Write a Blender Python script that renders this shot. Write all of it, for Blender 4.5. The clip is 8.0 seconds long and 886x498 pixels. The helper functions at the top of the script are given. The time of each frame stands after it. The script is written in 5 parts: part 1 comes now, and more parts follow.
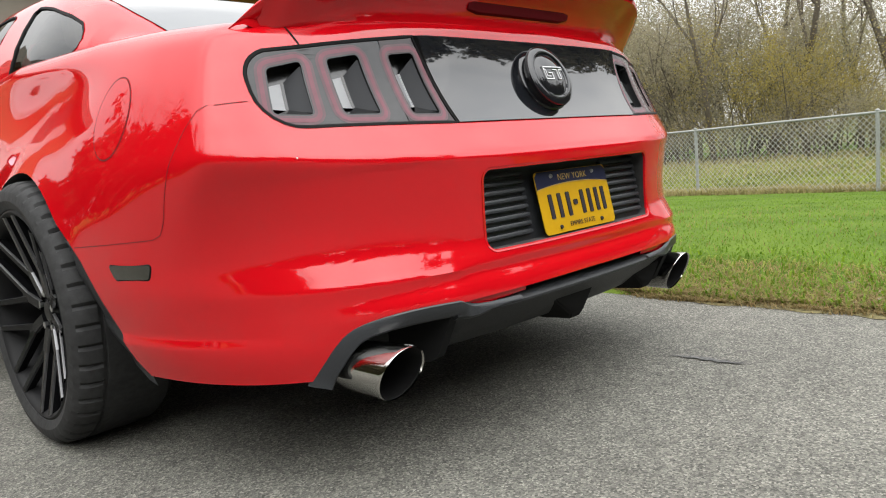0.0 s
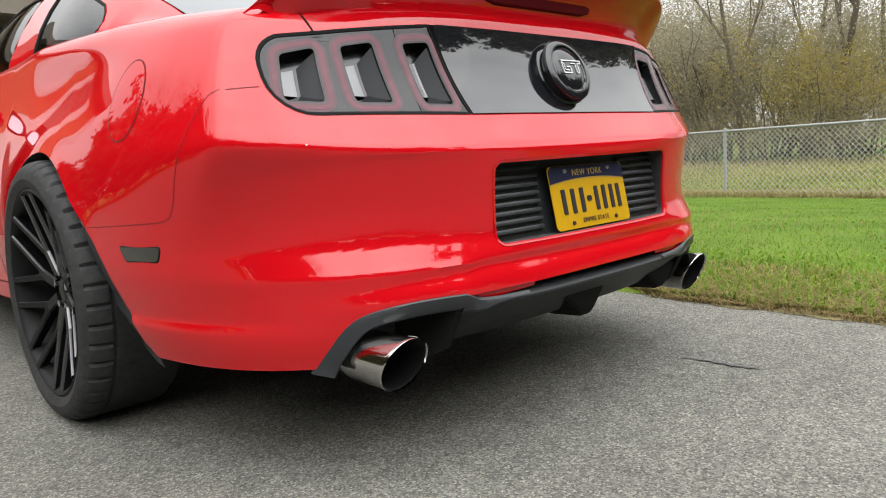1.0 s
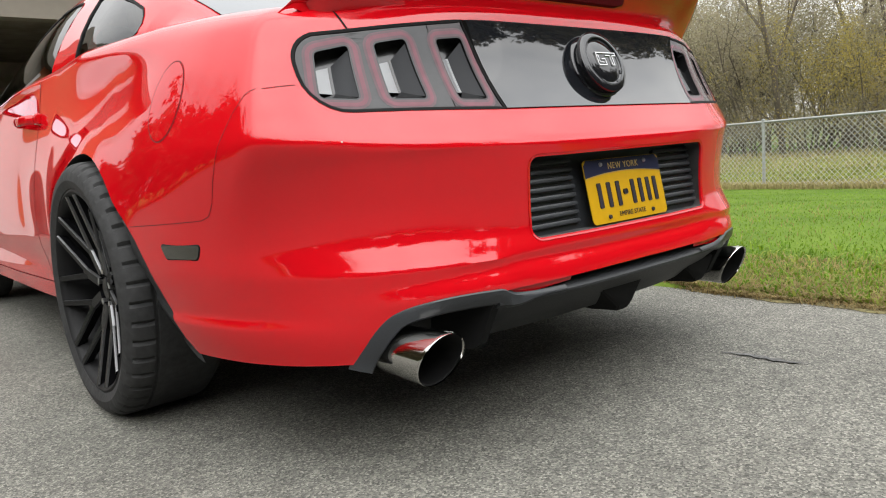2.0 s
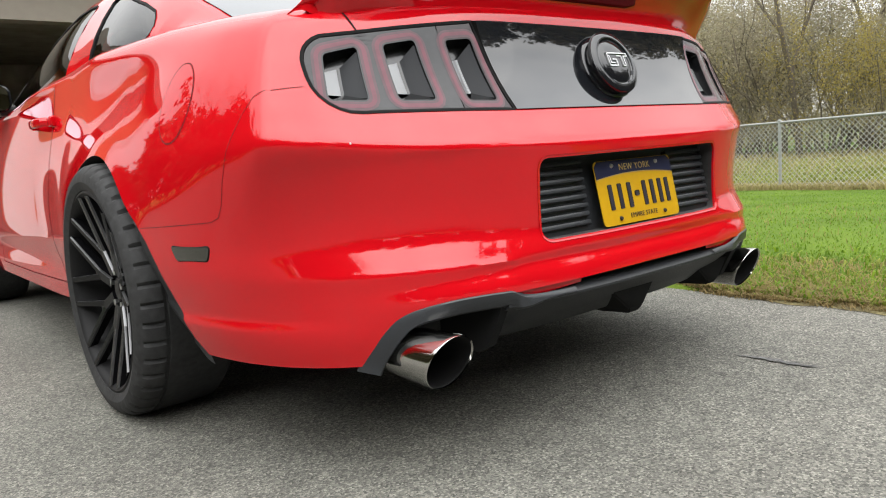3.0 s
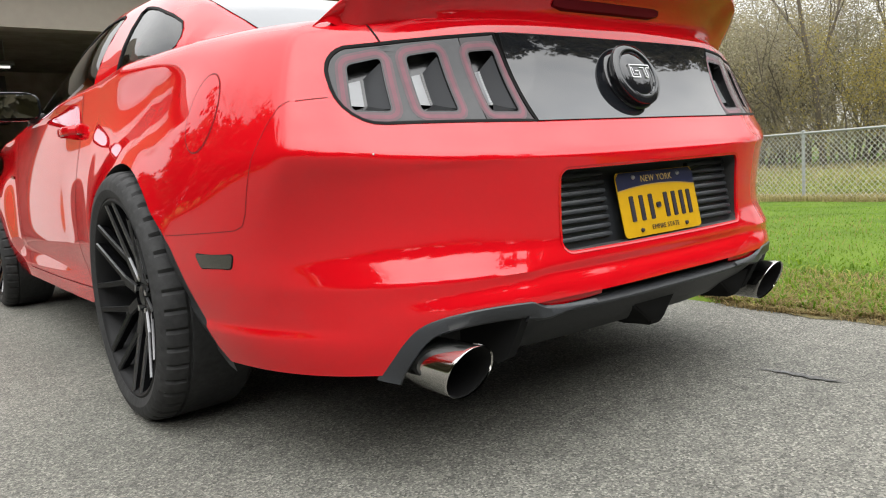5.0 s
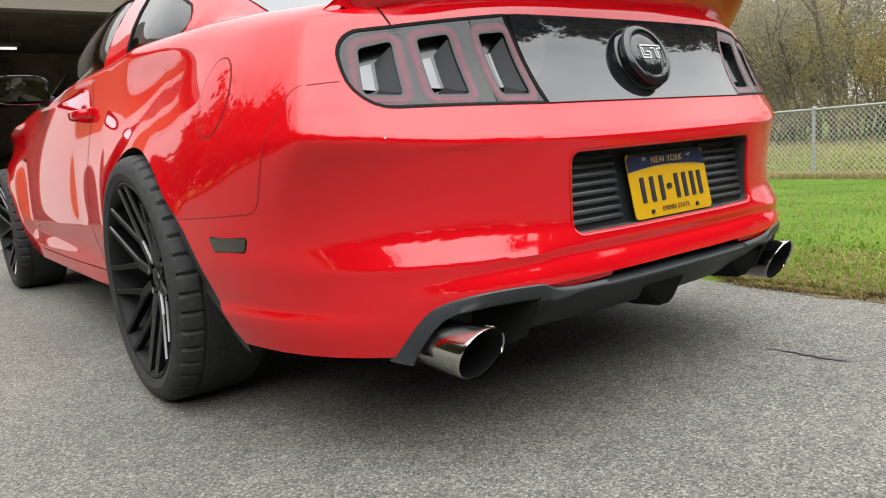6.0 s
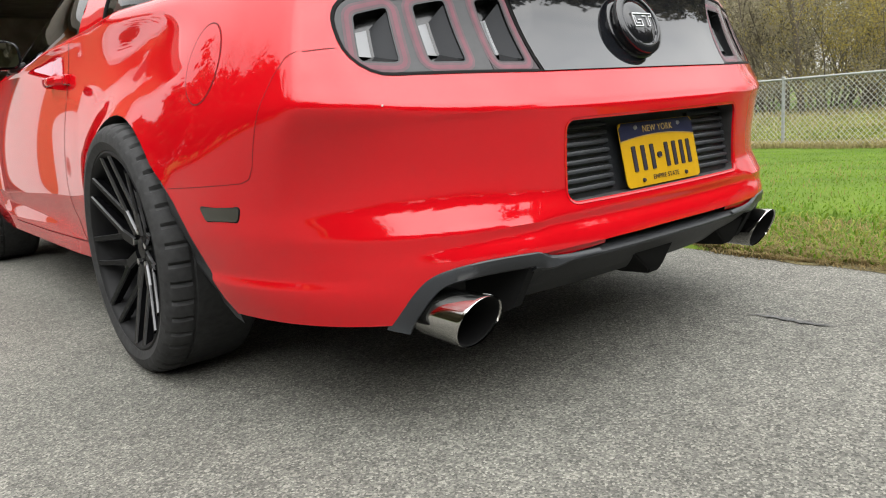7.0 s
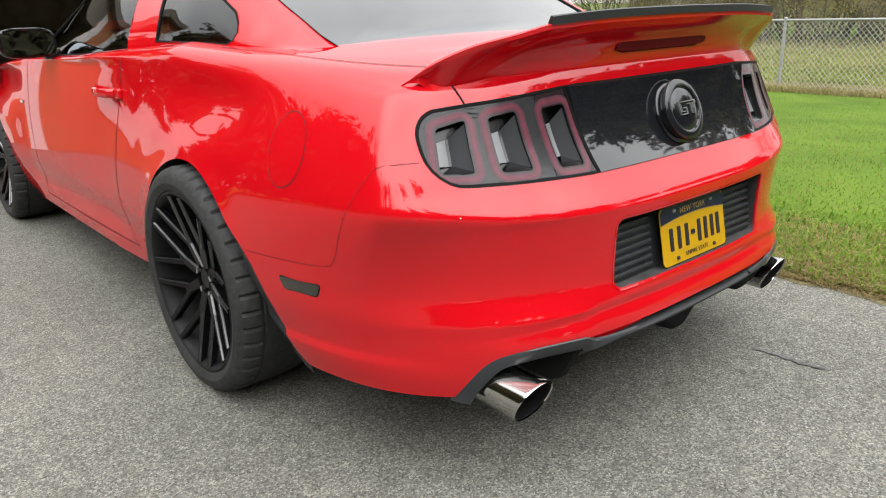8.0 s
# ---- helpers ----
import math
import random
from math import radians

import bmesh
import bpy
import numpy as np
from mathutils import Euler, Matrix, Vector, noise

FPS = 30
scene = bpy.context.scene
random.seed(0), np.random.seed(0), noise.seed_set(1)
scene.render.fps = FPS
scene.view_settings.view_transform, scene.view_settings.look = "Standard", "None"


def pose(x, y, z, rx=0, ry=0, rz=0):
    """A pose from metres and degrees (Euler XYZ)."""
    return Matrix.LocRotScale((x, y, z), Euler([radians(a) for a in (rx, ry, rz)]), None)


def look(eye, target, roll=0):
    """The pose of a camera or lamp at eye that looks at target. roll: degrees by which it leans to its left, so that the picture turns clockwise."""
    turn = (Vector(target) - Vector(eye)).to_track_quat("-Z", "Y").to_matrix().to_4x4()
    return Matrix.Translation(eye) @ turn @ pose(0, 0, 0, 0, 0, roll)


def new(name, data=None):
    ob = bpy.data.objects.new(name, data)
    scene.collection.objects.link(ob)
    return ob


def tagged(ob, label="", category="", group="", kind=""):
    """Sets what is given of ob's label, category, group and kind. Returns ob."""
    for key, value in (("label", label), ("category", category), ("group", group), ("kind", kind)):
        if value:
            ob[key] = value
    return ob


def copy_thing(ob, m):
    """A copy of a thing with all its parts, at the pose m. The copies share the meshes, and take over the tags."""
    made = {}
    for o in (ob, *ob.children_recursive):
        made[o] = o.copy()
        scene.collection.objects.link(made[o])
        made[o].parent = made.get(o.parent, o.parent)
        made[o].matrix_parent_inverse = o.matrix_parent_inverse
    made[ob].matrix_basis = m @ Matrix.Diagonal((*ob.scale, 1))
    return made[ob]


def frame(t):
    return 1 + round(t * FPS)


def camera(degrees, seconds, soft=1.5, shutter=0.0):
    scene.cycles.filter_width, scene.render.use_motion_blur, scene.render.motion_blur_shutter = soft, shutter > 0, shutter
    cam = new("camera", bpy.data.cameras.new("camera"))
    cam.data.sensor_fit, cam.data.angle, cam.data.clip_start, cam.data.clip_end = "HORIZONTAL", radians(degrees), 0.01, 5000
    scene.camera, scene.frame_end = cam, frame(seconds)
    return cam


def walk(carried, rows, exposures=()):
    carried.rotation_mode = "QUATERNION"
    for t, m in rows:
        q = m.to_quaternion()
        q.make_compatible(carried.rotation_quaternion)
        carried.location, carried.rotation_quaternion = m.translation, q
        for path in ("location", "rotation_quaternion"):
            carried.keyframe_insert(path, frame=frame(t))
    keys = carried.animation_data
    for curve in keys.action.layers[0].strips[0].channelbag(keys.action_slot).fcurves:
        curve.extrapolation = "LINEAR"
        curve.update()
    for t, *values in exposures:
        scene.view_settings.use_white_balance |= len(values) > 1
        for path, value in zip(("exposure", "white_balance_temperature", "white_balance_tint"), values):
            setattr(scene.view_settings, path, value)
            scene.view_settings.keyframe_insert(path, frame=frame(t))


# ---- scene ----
cam = camera(62.7, 8.0, 1.1)
PATH = [
    (0, (-1.519, -2.072, 0.676), (-0.115, -0.67, 0.421), -5.0),
    (0.2, (-1.513, -2.074, 0.675), (-0.134, -0.643, 0.444), -4.3),
    (0.5, (-1.493, -2.08, 0.671), (-0.131, -0.634, 0.436), -4.2),
    (0.8, (-1.490, -2.080, 0.674), (-0.126, -0.641, 0.414), -3.3),
    (1, (-1.489, -2.086, 0.67), (-0.133, -0.64, 0.401), -3.3),
    (1.5, (-1.488, -2.09, 0.672), (-0.181, -0.604, 0.384), -3.6),
    (1.7, (-1.493, -2.088, 0.670), (-0.199, -0.589, 0.391), -3.9),
    (2.8, (-1.484, -2.077, 0.667), (-0.208, -0.561, 0.398), -4.6),
    (3, (-1.481, -2.085, 0.668), (-0.223, -0.554, 0.401), -4.3),
    (3.5, (-1.491, -2.082, 0.664), (-0.24, -0.542, 0.408), -2.6),
    (4, (-1.485, -2.089, 0.671), (-0.262, -0.526, 0.423), -3.3),
    (4.5, (-1.488, -2.094, 0.676), (-0.27, -0.527, 0.432), -3.8),
    (4.7, (-1.488, -2.091, 0.674), (-0.267, -0.525, 0.434), -3.9),
    (5.8, (-1.492, -2.085, 0.672), (-0.280, -0.514, 0.418), -4.2),
    (6, (-1.501, -2.09, 0.683), (-0.303, -0.516, 0.386), -4.3),
    (6.5, (-1.512, -2.091, 0.694), (-0.312, -0.528, 0.353), -4.4),
    (7, (-1.542, -2.06, 0.684), (-0.297, -0.542, 0.301), -4.2),
    (7.5, (-1.59, -2.056, 0.711), (-0.334, -0.55, 0.317), -4.3),
    (7.7, (-1.619, -2.031, 0.831), (-0.355, -0.535, 0.427), -3.5),
    (7.8, (-1.647, -2.006, 0.93), (-0.366, -0.535, 0.486), -2.6),
    (7.9, (-1.669, -2.031, 1.028), (-0.418, -0.556, 0.521), -2.5),
    (8, (-1.712, -2.01, 1.119), (-0.48, -0.567, 0.488), -1.7),
]
walk(cam, [(t, look(eye, target, roll)) for t, eye, target, roll in PATH], ((0.0, 0.22), (1.5, 0.22), (3.0, 0.31), (8.0, 0.32)))

# ---- world, sun, exposure ----
world = bpy.data.worlds.new("sky")
scene.world = world
world.use_nodes = True
wt = world.node_tree
wt.nodes.clear()
w_out = wt.nodes.new("ShaderNodeOutputWorld")
w_bg = wt.nodes.new("ShaderNodeBackground")
w_sky = wt.nodes.new("ShaderNodeTexSky")
w_sky.sky_type = "NISHITA"
w_sky.sun_disc = False
w_sky.sun_elevation, w_sky.sun_rotation = radians(38), radians(202)
w_co = wt.nodes.new("ShaderNodeTexCoord")
w_map = wt.nodes.new("ShaderNodeMapping")
w_map.inputs["Scale"].default_value = (1.0, 1.0, 2.2)
w_noise = wt.nodes.new("ShaderNodeTexNoise")
w_noise.inputs["Scale"].default_value = 2.3
w_noise.inputs["Detail"].default_value = 7
w_ramp = wt.nodes.new("ShaderNodeValToRGB")
w_ramp.color_ramp.elements[0].position, w_ramp.color_ramp.elements[0].color = 0.32, (20.0, 20.4, 20.8, 1)
w_ramp.color_ramp.elements[1].position, w_ramp.color_ramp.elements[1].color = 0.72, (29.0, 28.7, 28.0, 1)
w_mix = wt.nodes.new("ShaderNodeMixRGB")
w_mix.inputs[0].default_value = 0.86
wt.links.new(w_co.outputs["Generated"], w_map.inputs["Vector"])
wt.links.new(w_map.outputs[0], w_noise.inputs["Vector"])
wt.links.new(w_noise.outputs[0], w_ramp.inputs[0])
wt.links.new(w_sky.outputs[0], w_mix.inputs[1])
wt.links.new(w_ramp.outputs[0], w_mix.inputs[2])
# an overcast sky is brighter overhead than at the horizon
w_sep = wt.nodes.new("ShaderNodeSeparateXYZ")
w_grad = wt.nodes.new("ShaderNodeMapRange")
w_grad.inputs[1].default_value, w_grad.inputs[2].default_value = 0.0, 0.9
w_grad.inputs[3].default_value, w_grad.inputs[4].default_value = 0.42, 1.0
w_mul = wt.nodes.new("ShaderNodeVectorMath")
w_mul.operation = "SCALE"
wt.links.new(w_co.outputs["Generated"], w_sep.inputs[0])
wt.links.new(w_sep.outputs["Z"], w_grad.inputs[0])
wt.links.new(w_mix.outputs[0], w_mul.inputs[0])
# and brighter round the clouded sun than opposite it
w_dot = wt.nodes.new("ShaderNodeVectorMath")
w_dot.operation = "DOT_PRODUCT"
w_dot.inputs[1].default_value = (-0.29, -0.73, 0.62)
w_side = wt.nodes.new("ShaderNodeMapRange")
w_side.inputs[1].default_value, w_side.inputs[2].default_value = -0.1, 1.0
w_side.inputs[3].default_value, w_side.inputs[4].default_value = 0.58, 1.66
w_both = wt.nodes.new("ShaderNodeMath")
w_both.operation = "MULTIPLY"
wt.links.new(w_co.outputs["Generated"], w_dot.inputs[0])
wt.links.new(w_dot.outputs["Value"], w_side.inputs[0])
wt.links.new(w_grad.outputs[0], w_both.inputs[0])
wt.links.new(w_side.outputs[0], w_both.inputs[1])
wt.links.new(w_both.outputs[0], w_mul.inputs["Scale"])
wt.links.new(w_mul.outputs[0], w_bg.inputs[0])
w_bg.inputs[1].default_value = 0.145
wt.links.new(w_bg.outputs[0], w_out.inputs[0])
sun = new("sun", bpy.data.lights.new("sun", "SUN"))
sun.data.energy, sun.data.angle, sun.data.color = 0.6, radians(115), (1.0, 0.96, 0.9)
sun.matrix_world = look((-4, -10, 8.5), (0, 0, 0))


# ---- materials ----
def mat(name, color, rough=0.5, metal=0.0, coat=0.0, spec=0.5, grain=0.0, scale=40.0, bump=0.0, color2=None, big=0.0, bigscale=3.0, trans=0.0, alpha=1.0, ior=1.45, vary=0.0):
    m = bpy.data.materials.new(name)
    m.use_nodes = True
    t = m.node_tree
    b = t.nodes["Principled BSDF"]
    b.inputs["Base Color"].default_value = (*color, 1)
    b.inputs["Roughness"].default_value = rough
    b.inputs["Metallic"].default_value = metal
    b.inputs["Coat Weight"].default_value = coat
    b.inputs["Coat Roughness"].default_value = 0.02
    b.inputs["Specular IOR Level"].default_value = spec
    b.inputs["Transmission Weight"].default_value = trans
    b.inputs["Alpha"].default_value = alpha
    b.inputs["IOR"].default_value = ior
    co = t.nodes.new("ShaderNodeTexCoord")
    if grain or big or vary:
        n1 = t.nodes.new("ShaderNodeTexNoise")
        n1.inputs["Scale"].default_value, n1.inputs["Detail"].default_value = scale, 6
        n2 = t.nodes.new("ShaderNodeTexNoise")
        n2.inputs["Scale"].default_value, n2.inputs["Detail"].default_value = bigscale, 5
        for n in (n1, n2):
            t.links.new(co.outputs["Object"], n.inputs["Vector"])
        r1 = t.nodes.new("ShaderNodeMapRange")
        r1.inputs[1].default_value, r1.inputs[2].default_value = 0.3, 0.7
        r1.inputs[3].default_value, r1.inputs[4].default_value = 1 - grain, 1 + grain
        t.links.new(n1.outputs[0], r1.inputs[0])
        r2 = t.nodes.new("ShaderNodeMapRange")
        r2.inputs[1].default_value, r2.inputs[2].default_value = 0.3, 0.7
        r2.inputs[3].default_value, r2.inputs[4].default_value = 1 - big, 1 + big
        t.links.new(n2.outputs[0], r2.inputs[0])
        mu = t.nodes.new("ShaderNodeMath")
        mu.operation = "MULTIPLY"
        t.links.new(r1.outputs[0], mu.inputs[0])
        t.links.new(r2.outputs[0], mu.inputs[1])
        last = mu.outputs[0]
        if vary:
            geo = t.nodes.new("ShaderNodeNewGeometry")
            r3 = t.nodes.new("ShaderNodeMapRange")
            r3.inputs[3].default_value, r3.inputs[4].default_value = 1 - vary, 1 + vary
            t.links.new(geo.outputs["Random Per Island"], r3.inputs[0])
            m3 = t.nodes.new("ShaderNodeMath")
            m3.operation = "MULTIPLY"
            t.links.new(last, m3.inputs[0])
            t.links.new(r3.outputs[0], m3.inputs[1])
            last = m3.outputs[0]
        base = t.nodes.new("ShaderNodeMixRGB")
        base.inputs[1].default_value = (*color, 1)
        base.inputs[2].default_value = (*(color2 or color), 1)
        if vary and color2:
            t.links.new(geo.outputs["Random Per Island"], base.inputs[0])
        else:
            t.links.new(n2.outputs[0], base.inputs[0])
        vm = t.nodes.new("ShaderNodeVectorMath")
        vm.operation = "SCALE"
        t.links.new(base.outputs[0], vm.inputs[0])
        t.links.new(last, vm.inputs["Scale"])
        t.links.new(vm.outputs[0], b.inputs["Base Color"])
    if bump:
        nb = t.nodes.new("ShaderNodeTexNoise")
        nb.inputs["Scale"].default_value, nb.inputs["Detail"].default_value = scale, 4
        t.links.new(co.outputs["Object"], nb.inputs["Vector"])
        bp = t.nodes.new("ShaderNodeBump")
        bp.inputs["Strength"].default_value, bp.inputs["Distance"].default_value = bump, 0.01
        t.links.new(nb.outputs[0], bp.inputs["Height"])
        t.links.new(bp.outputs[0], b.inputs["Normal"])
    return m


def leafy(m, share=0.5):
    """Lets light through a thin leaf or blade."""
    t = m.node_tree
    b, out = t.nodes["Principled BSDF"], t.nodes["Material Output"]
    tr, mx = t.nodes.new("ShaderNodeBsdfTranslucent"), t.nodes.new("ShaderNodeMixShader")
    src = b.inputs["Base Color"]
    if src.is_linked:
        t.links.new(src.links[0].from_socket, tr.inputs["Color"])
    else:
        tr.inputs["Color"].default_value = src.default_value
    mx.inputs[0].default_value = share
    t.links.new(b.outputs[0], mx.inputs[1])
    t.links.new(tr.outputs[0], mx.inputs[2])
    t.links.new(mx.outputs[0], out.inputs["Surface"])
    return m


RED = mat("red_paint", (0.468, 0.0030, 0.0072), 0.5, 0.0, 1.0, 0.0, 0.03, 900, 0.0, None, 0.02, 2)
RED.node_tree.nodes["Principled BSDF"].inputs["Coat IOR"].default_value = 1.54
BLACKGLOSS = mat("gloss_black", (0.0085, 0.009, 0.0105), 0.06, 0.0, 0.25)
BLACKPLASTIC = mat("black_plastic", (0.017, 0.0177, 0.019), 0.42, 0, 0, 0.5, 0.12, 400, 0.08)
GREYPLASTIC = mat("dark_grey_plastic", (0.024, 0.026, 0.029), 0.36, 0, 0, 0.5, 0.12, 400, 0.08)
LEDGE = mat("ledge_plastic", (0.016, 0.0172, 0.019), 0.48, 0, 0, 0.4, 0.12, 400, 0.08)
RUBBER = mat("tyre_rubber", (0.024, 0.024, 0.0242), 0.72, 0, 0, 0.35, 0.25, 60, 0.12, None, 0.2, 8)
WHEELBLACK = mat("wheel_black", (0.004, 0.004, 0.0045), 0.20, 0.0, 0.0, 0.14)
# paler metal on the spokes' chamfers, painting in their bright highlights
EDGE_GLINT = mat("edge_glint", (0.15, 0.15, 0.153), 0.32, 0.9)
BARREL = mat("rim_barrel_black", (0.004, 0.004, 0.0045), 0.6, 0, 0, 0.3)
DARK = mat("underbody", (0.045, 0.045, 0.045), 0.9, 0, 0, 0.2, 0.3, 20)
PANELBLACK = mat("panel_black", (0.0085, 0.0095, 0.0115), 0.05, 0.0, 0.8)
CHROME = mat("chrome", (0.52, 0.51, 0.49), 0.07, 1.0)
# soot in the pipes; on cheeks, fins and sheets it paints in shade
SOOT_SHADE = mat("soot_shade", (0.012, 0.012, 0.012), 0.95, 0, 0, 0.1)


def pane_glass(name, tint, index):
    """Thin tinted glass: the view through it is dimmed, the surface mirrors by Fresnel."""
    m = bpy.data.materials.new(name)
    m.use_nodes = True
    t = m.node_tree
    t.nodes.remove(t.nodes["Principled BSDF"])
    see, shine = t.nodes.new("ShaderNodeBsdfTransparent"), t.nodes.new("ShaderNodeBsdfGlossy")
    see.inputs["Color"].default_value = (*tint, 1)
    shine.inputs["Roughness"].default_value = 0.02
    fr, mx = t.nodes.new("ShaderNodeFresnel"), t.nodes.new("ShaderNodeMixShader")
    fr.inputs["IOR"].default_value = index
    t.links.new(fr.outputs[0], mx.inputs[0])
    t.links.new(see.outputs[0], mx.inputs[1])
    t.links.new(shine.outputs[0], mx.inputs[2])
    t.links.new(mx.outputs[0], t.nodes["Material Output"].inputs["Surface"])
    return m


GLASS = pane_glass("tinted_glass", (0.30, 0.33, 0.31), 1.75)
REARGLASS = mat("rear_glass", (0.006, 0.0075, 0.008), 0.02, 0, 1.0, 0.5)
LENS = mat("smoke_lens", (0.028, 0.028, 0.030), 0.14, 0, 0.15, 0.3, 0.10, 60)
LENSRED = mat("red_lens_edge", (0.115, 0.028, 0.042), 0.25, 0, 0.15, 0.3, 0.15, 30)
LENSPINK = mat("pink_lens_halo", (0.070, 0.031, 0.039), 0.22, 0, 0.15, 0.3, 0.15, 30)
LENSDARK = mat("dark_lens", (0.021, 0.013, 0.015), 0.14, 0, 0.15, 0.3)
LAMPWELL = mat("lamp_well", (0.006, 0.0066, 0.0072), 0.25, 0, 0.5)
LAMPCHROME = mat("lamp_reflector", (0.21, 0.215, 0.22), 0.35, 0.3)
LAMPGREY = mat("lamp_louvre", (0.022, 0.0235, 0.0265), 0.5, 0.0, 0.0, 0.25)
BRAKELENS = mat("brake_lens", (0.085, 0.004, 0.007), 0.5, 0, 0.0, 0.08)
SATIN = mat("satin_chrome", (0.62, 0.62, 0.62), 0.32, 1.0)
SMOKE = mat("side_marker_smoke", (0.0132, 0.012, 0.006), 0.12, 0, 1.0)
PRIMER = mat("bare_primer", (0.62, 0.58, 0.50), 0.6)
GAP = mat("panel_gap", (0.11, 0.003, 0.0045), 0.8)
PLATEYELLOW = mat("plate_yellow", (0.44, 0.25, 0.003), 0.35, 0, 0, 0.5, 0.04, 60)
PLATENAVY = mat("plate_navy", (0.0084, 0.0102, 0.033), 0.35)
PLATEGOLD = mat("plate_gold", (0.34, 0.23, 0.07), 0.4)
INK = mat("plate_ink", (0.012, 0.0096, 0.018), 0.5)
SCREW = mat("screw_metal", (0.55, 0.55, 0.55), 0.3, 1.0)
TRIM = mat("weatherstrip", (0.006, 0.006, 0.006), 0.65, 0, 0, 0.12)
SEAT = mat("seat_cloth", (0.03, 0.03, 0.03), 0.85, 0, 0, 0.3, 0.2, 200)


# ---- mesh helpers ----
def mesh_of(name, verts, faces, material, smooth=True, sharp=40):
    me = bpy.data.meshes.new(name)
    me.from_pydata([tuple(v) for v in verts], [], [tuple(f) for f in faces])
    mats = material if isinstance(material, (list, tuple)) else [material]
    for m in mats:
        me.materials.append(m)
    bm = bmesh.new()
    bm.from_mesh(me)
    bmesh.ops.recalc_face_normals(bm, faces=bm.faces)
    bm.to_mesh(me)
    bm.free()
    if smooth:
        me.polygons.foreach_set("use_smooth", [True] * len(me.polygons))
        me.set_sharp_from_angle(angle=radians(sharp))
    return me


def raw(name, verts, faces, material, parent=None, label="", smooth=True, sharp=40):
    ob = new(name, mesh_of(name, verts, faces, material, smooth, sharp))
    ob.parent = parent
    return tagged(ob, label)


def part(name, bm, material, parent=None, label="", smooth=True, sharp=35):
    me = bpy.data.meshes.new(name)
    bmesh.ops.recalc_face_normals(bm, faces=bm.faces)
    bm.to_mesh(me)
    bm.free()
    me.materials.append(material)
    if smooth:
        me.polygons.foreach_set("use_smooth", [True] * len(me.polygons))
        me.set_sharp_from_angle(angle=radians(sharp))
    ob = new(name, me)
    ob.parent = parent
    return tagged(ob, label)


def box_bm(sx, sy, sz, m=None, bevel=0.0, seg=2):
    bm = bmesh.new()
    bmesh.ops.create_cube(bm, size=1)
    bmesh.ops.scale(bm, vec=(sx, sy, sz), verts=bm.verts)
    if bevel:
        bmesh.ops.bevel(bm, geom=bm.edges[:], offset=bevel, segments=seg, profile=0.6, affect="EDGES")
    if m is not None:
        bmesh.ops.transform(bm, matrix=m, verts=bm.verts)
    return bm


def revolve(profile, n, axis="x", cap=False):
    """profile: (along, radius) pairs turned round an axis."""
    v, f = [], []
    k = len(profile)
    for i in range(n):
        a = 2 * math.pi * i / n
        for h, r in profile:
            c, s = r * math.cos(a), r * math.sin(a)
            v.append((h, c, s) if axis == "x" else ((c, h, s) if axis == "y" else (c, s, h)))
    for i in range(n):
        j = (i + 1) % n
        for q in range(k - 1):
            f.append((i * k + q, i * k + q + 1, j * k + q + 1, j * k + q))
    if cap:
        f.append([i * k for i in range(n)])
        f.append([i * k + k - 1 for i in range(n)][::-1])
    return v, f


def lerp_table(xs, ys, x):
    return float(np.interp(x, xs, ys))


def dense(outline, step=0.02):
    out = []
    n = len(outline)
    for i in range(n):
        a, b = Vector(outline[i]), Vector(outline[(i + 1) % n])
        k = max(1, int((b - a).length / step))
        out += [tuple(a.lerp(b, j / k)) for j in range(k)]
    return out


def smooth(a, b, x):
    t = min(1.0, max(0.0, (x - a) / (b - a)))
    return t * t * (3 - 2 * t)


def cubic(xs, ys, x):
    """Smooth interpolation through a table (monotone tangents)."""
    i = min(max(int(np.searchsorted(xs, x)) - 1, 0), len(xs) - 2)
    h = xs[i + 1] - xs[i]
    d = (ys[i + 1] - ys[i]) / h

    def tang(k):
        if k == 0 or k == len(xs) - 1:
            k0 = 0 if k == 0 else k - 1
            return (ys[k0 + 1] - ys[k0]) / (xs[k0 + 1] - xs[k0])
        a = (ys[k] - ys[k - 1]) / (xs[k] - xs[k - 1])
        b = (ys[k + 1] - ys[k]) / (xs[k + 1] - xs[k])
        return 0.0 if a * b <= 0 else 2 * a * b / (a + b)
    m0, m1 = tang(i), tang(i + 1)
    t = (x - xs[i]) / h
    return ((2 * t ** 3 - 3 * t ** 2 + 1) * ys[i] + (t ** 3 - 2 * t ** 2 + t) * h * m0
            + (-2 * t ** 3 + 3 * t ** 2) * ys[i + 1] + (t ** 3 - t ** 2) * h * m1)


# ---- the car's body as a surface ----
# x to the car's right, y forward, z up; the rear axle stands at y = AXLE
AXLE, BASE, TYRE_R, RIM_R = 0.05, 2.79, 0.352, 0.275
YC = -0.10
# feature lines from sill to shoulder: rear y, rear z, half width, side z, corner squareness
V_ROW = [0, 1, 2, 3, 4, 5, 6, 7, 8, 9, 10, 11, 12, 13]
R_Y = [-1.05, -1.080, -1.090, -1.089, -1.061, -1.056, -1.058, -1.050, -0.995, -0.942, -0.912, -0.9035, -0.892, -0.78]
R_Z = [0.256, 0.34, 0.406, 0.436, 0.496, 0.57, 0.660, 0.677, 0.742, 0.84, 0.935, 0.962, 0.980, 0.990]
S_A = [0.880, 0.907, 0.928, 0.940, 0.947, 0.949, 0.941, 0.933, 0.917, 0.888, 0.850, 0.823, 0.785, 0.715]
S_Z = [0.249, 0.307, 0.382, 0.428, 0.50, 0.575, 0.655, 0.695, 0.750, 0.840, 0.920, 0.956, 0.983, 0.991]
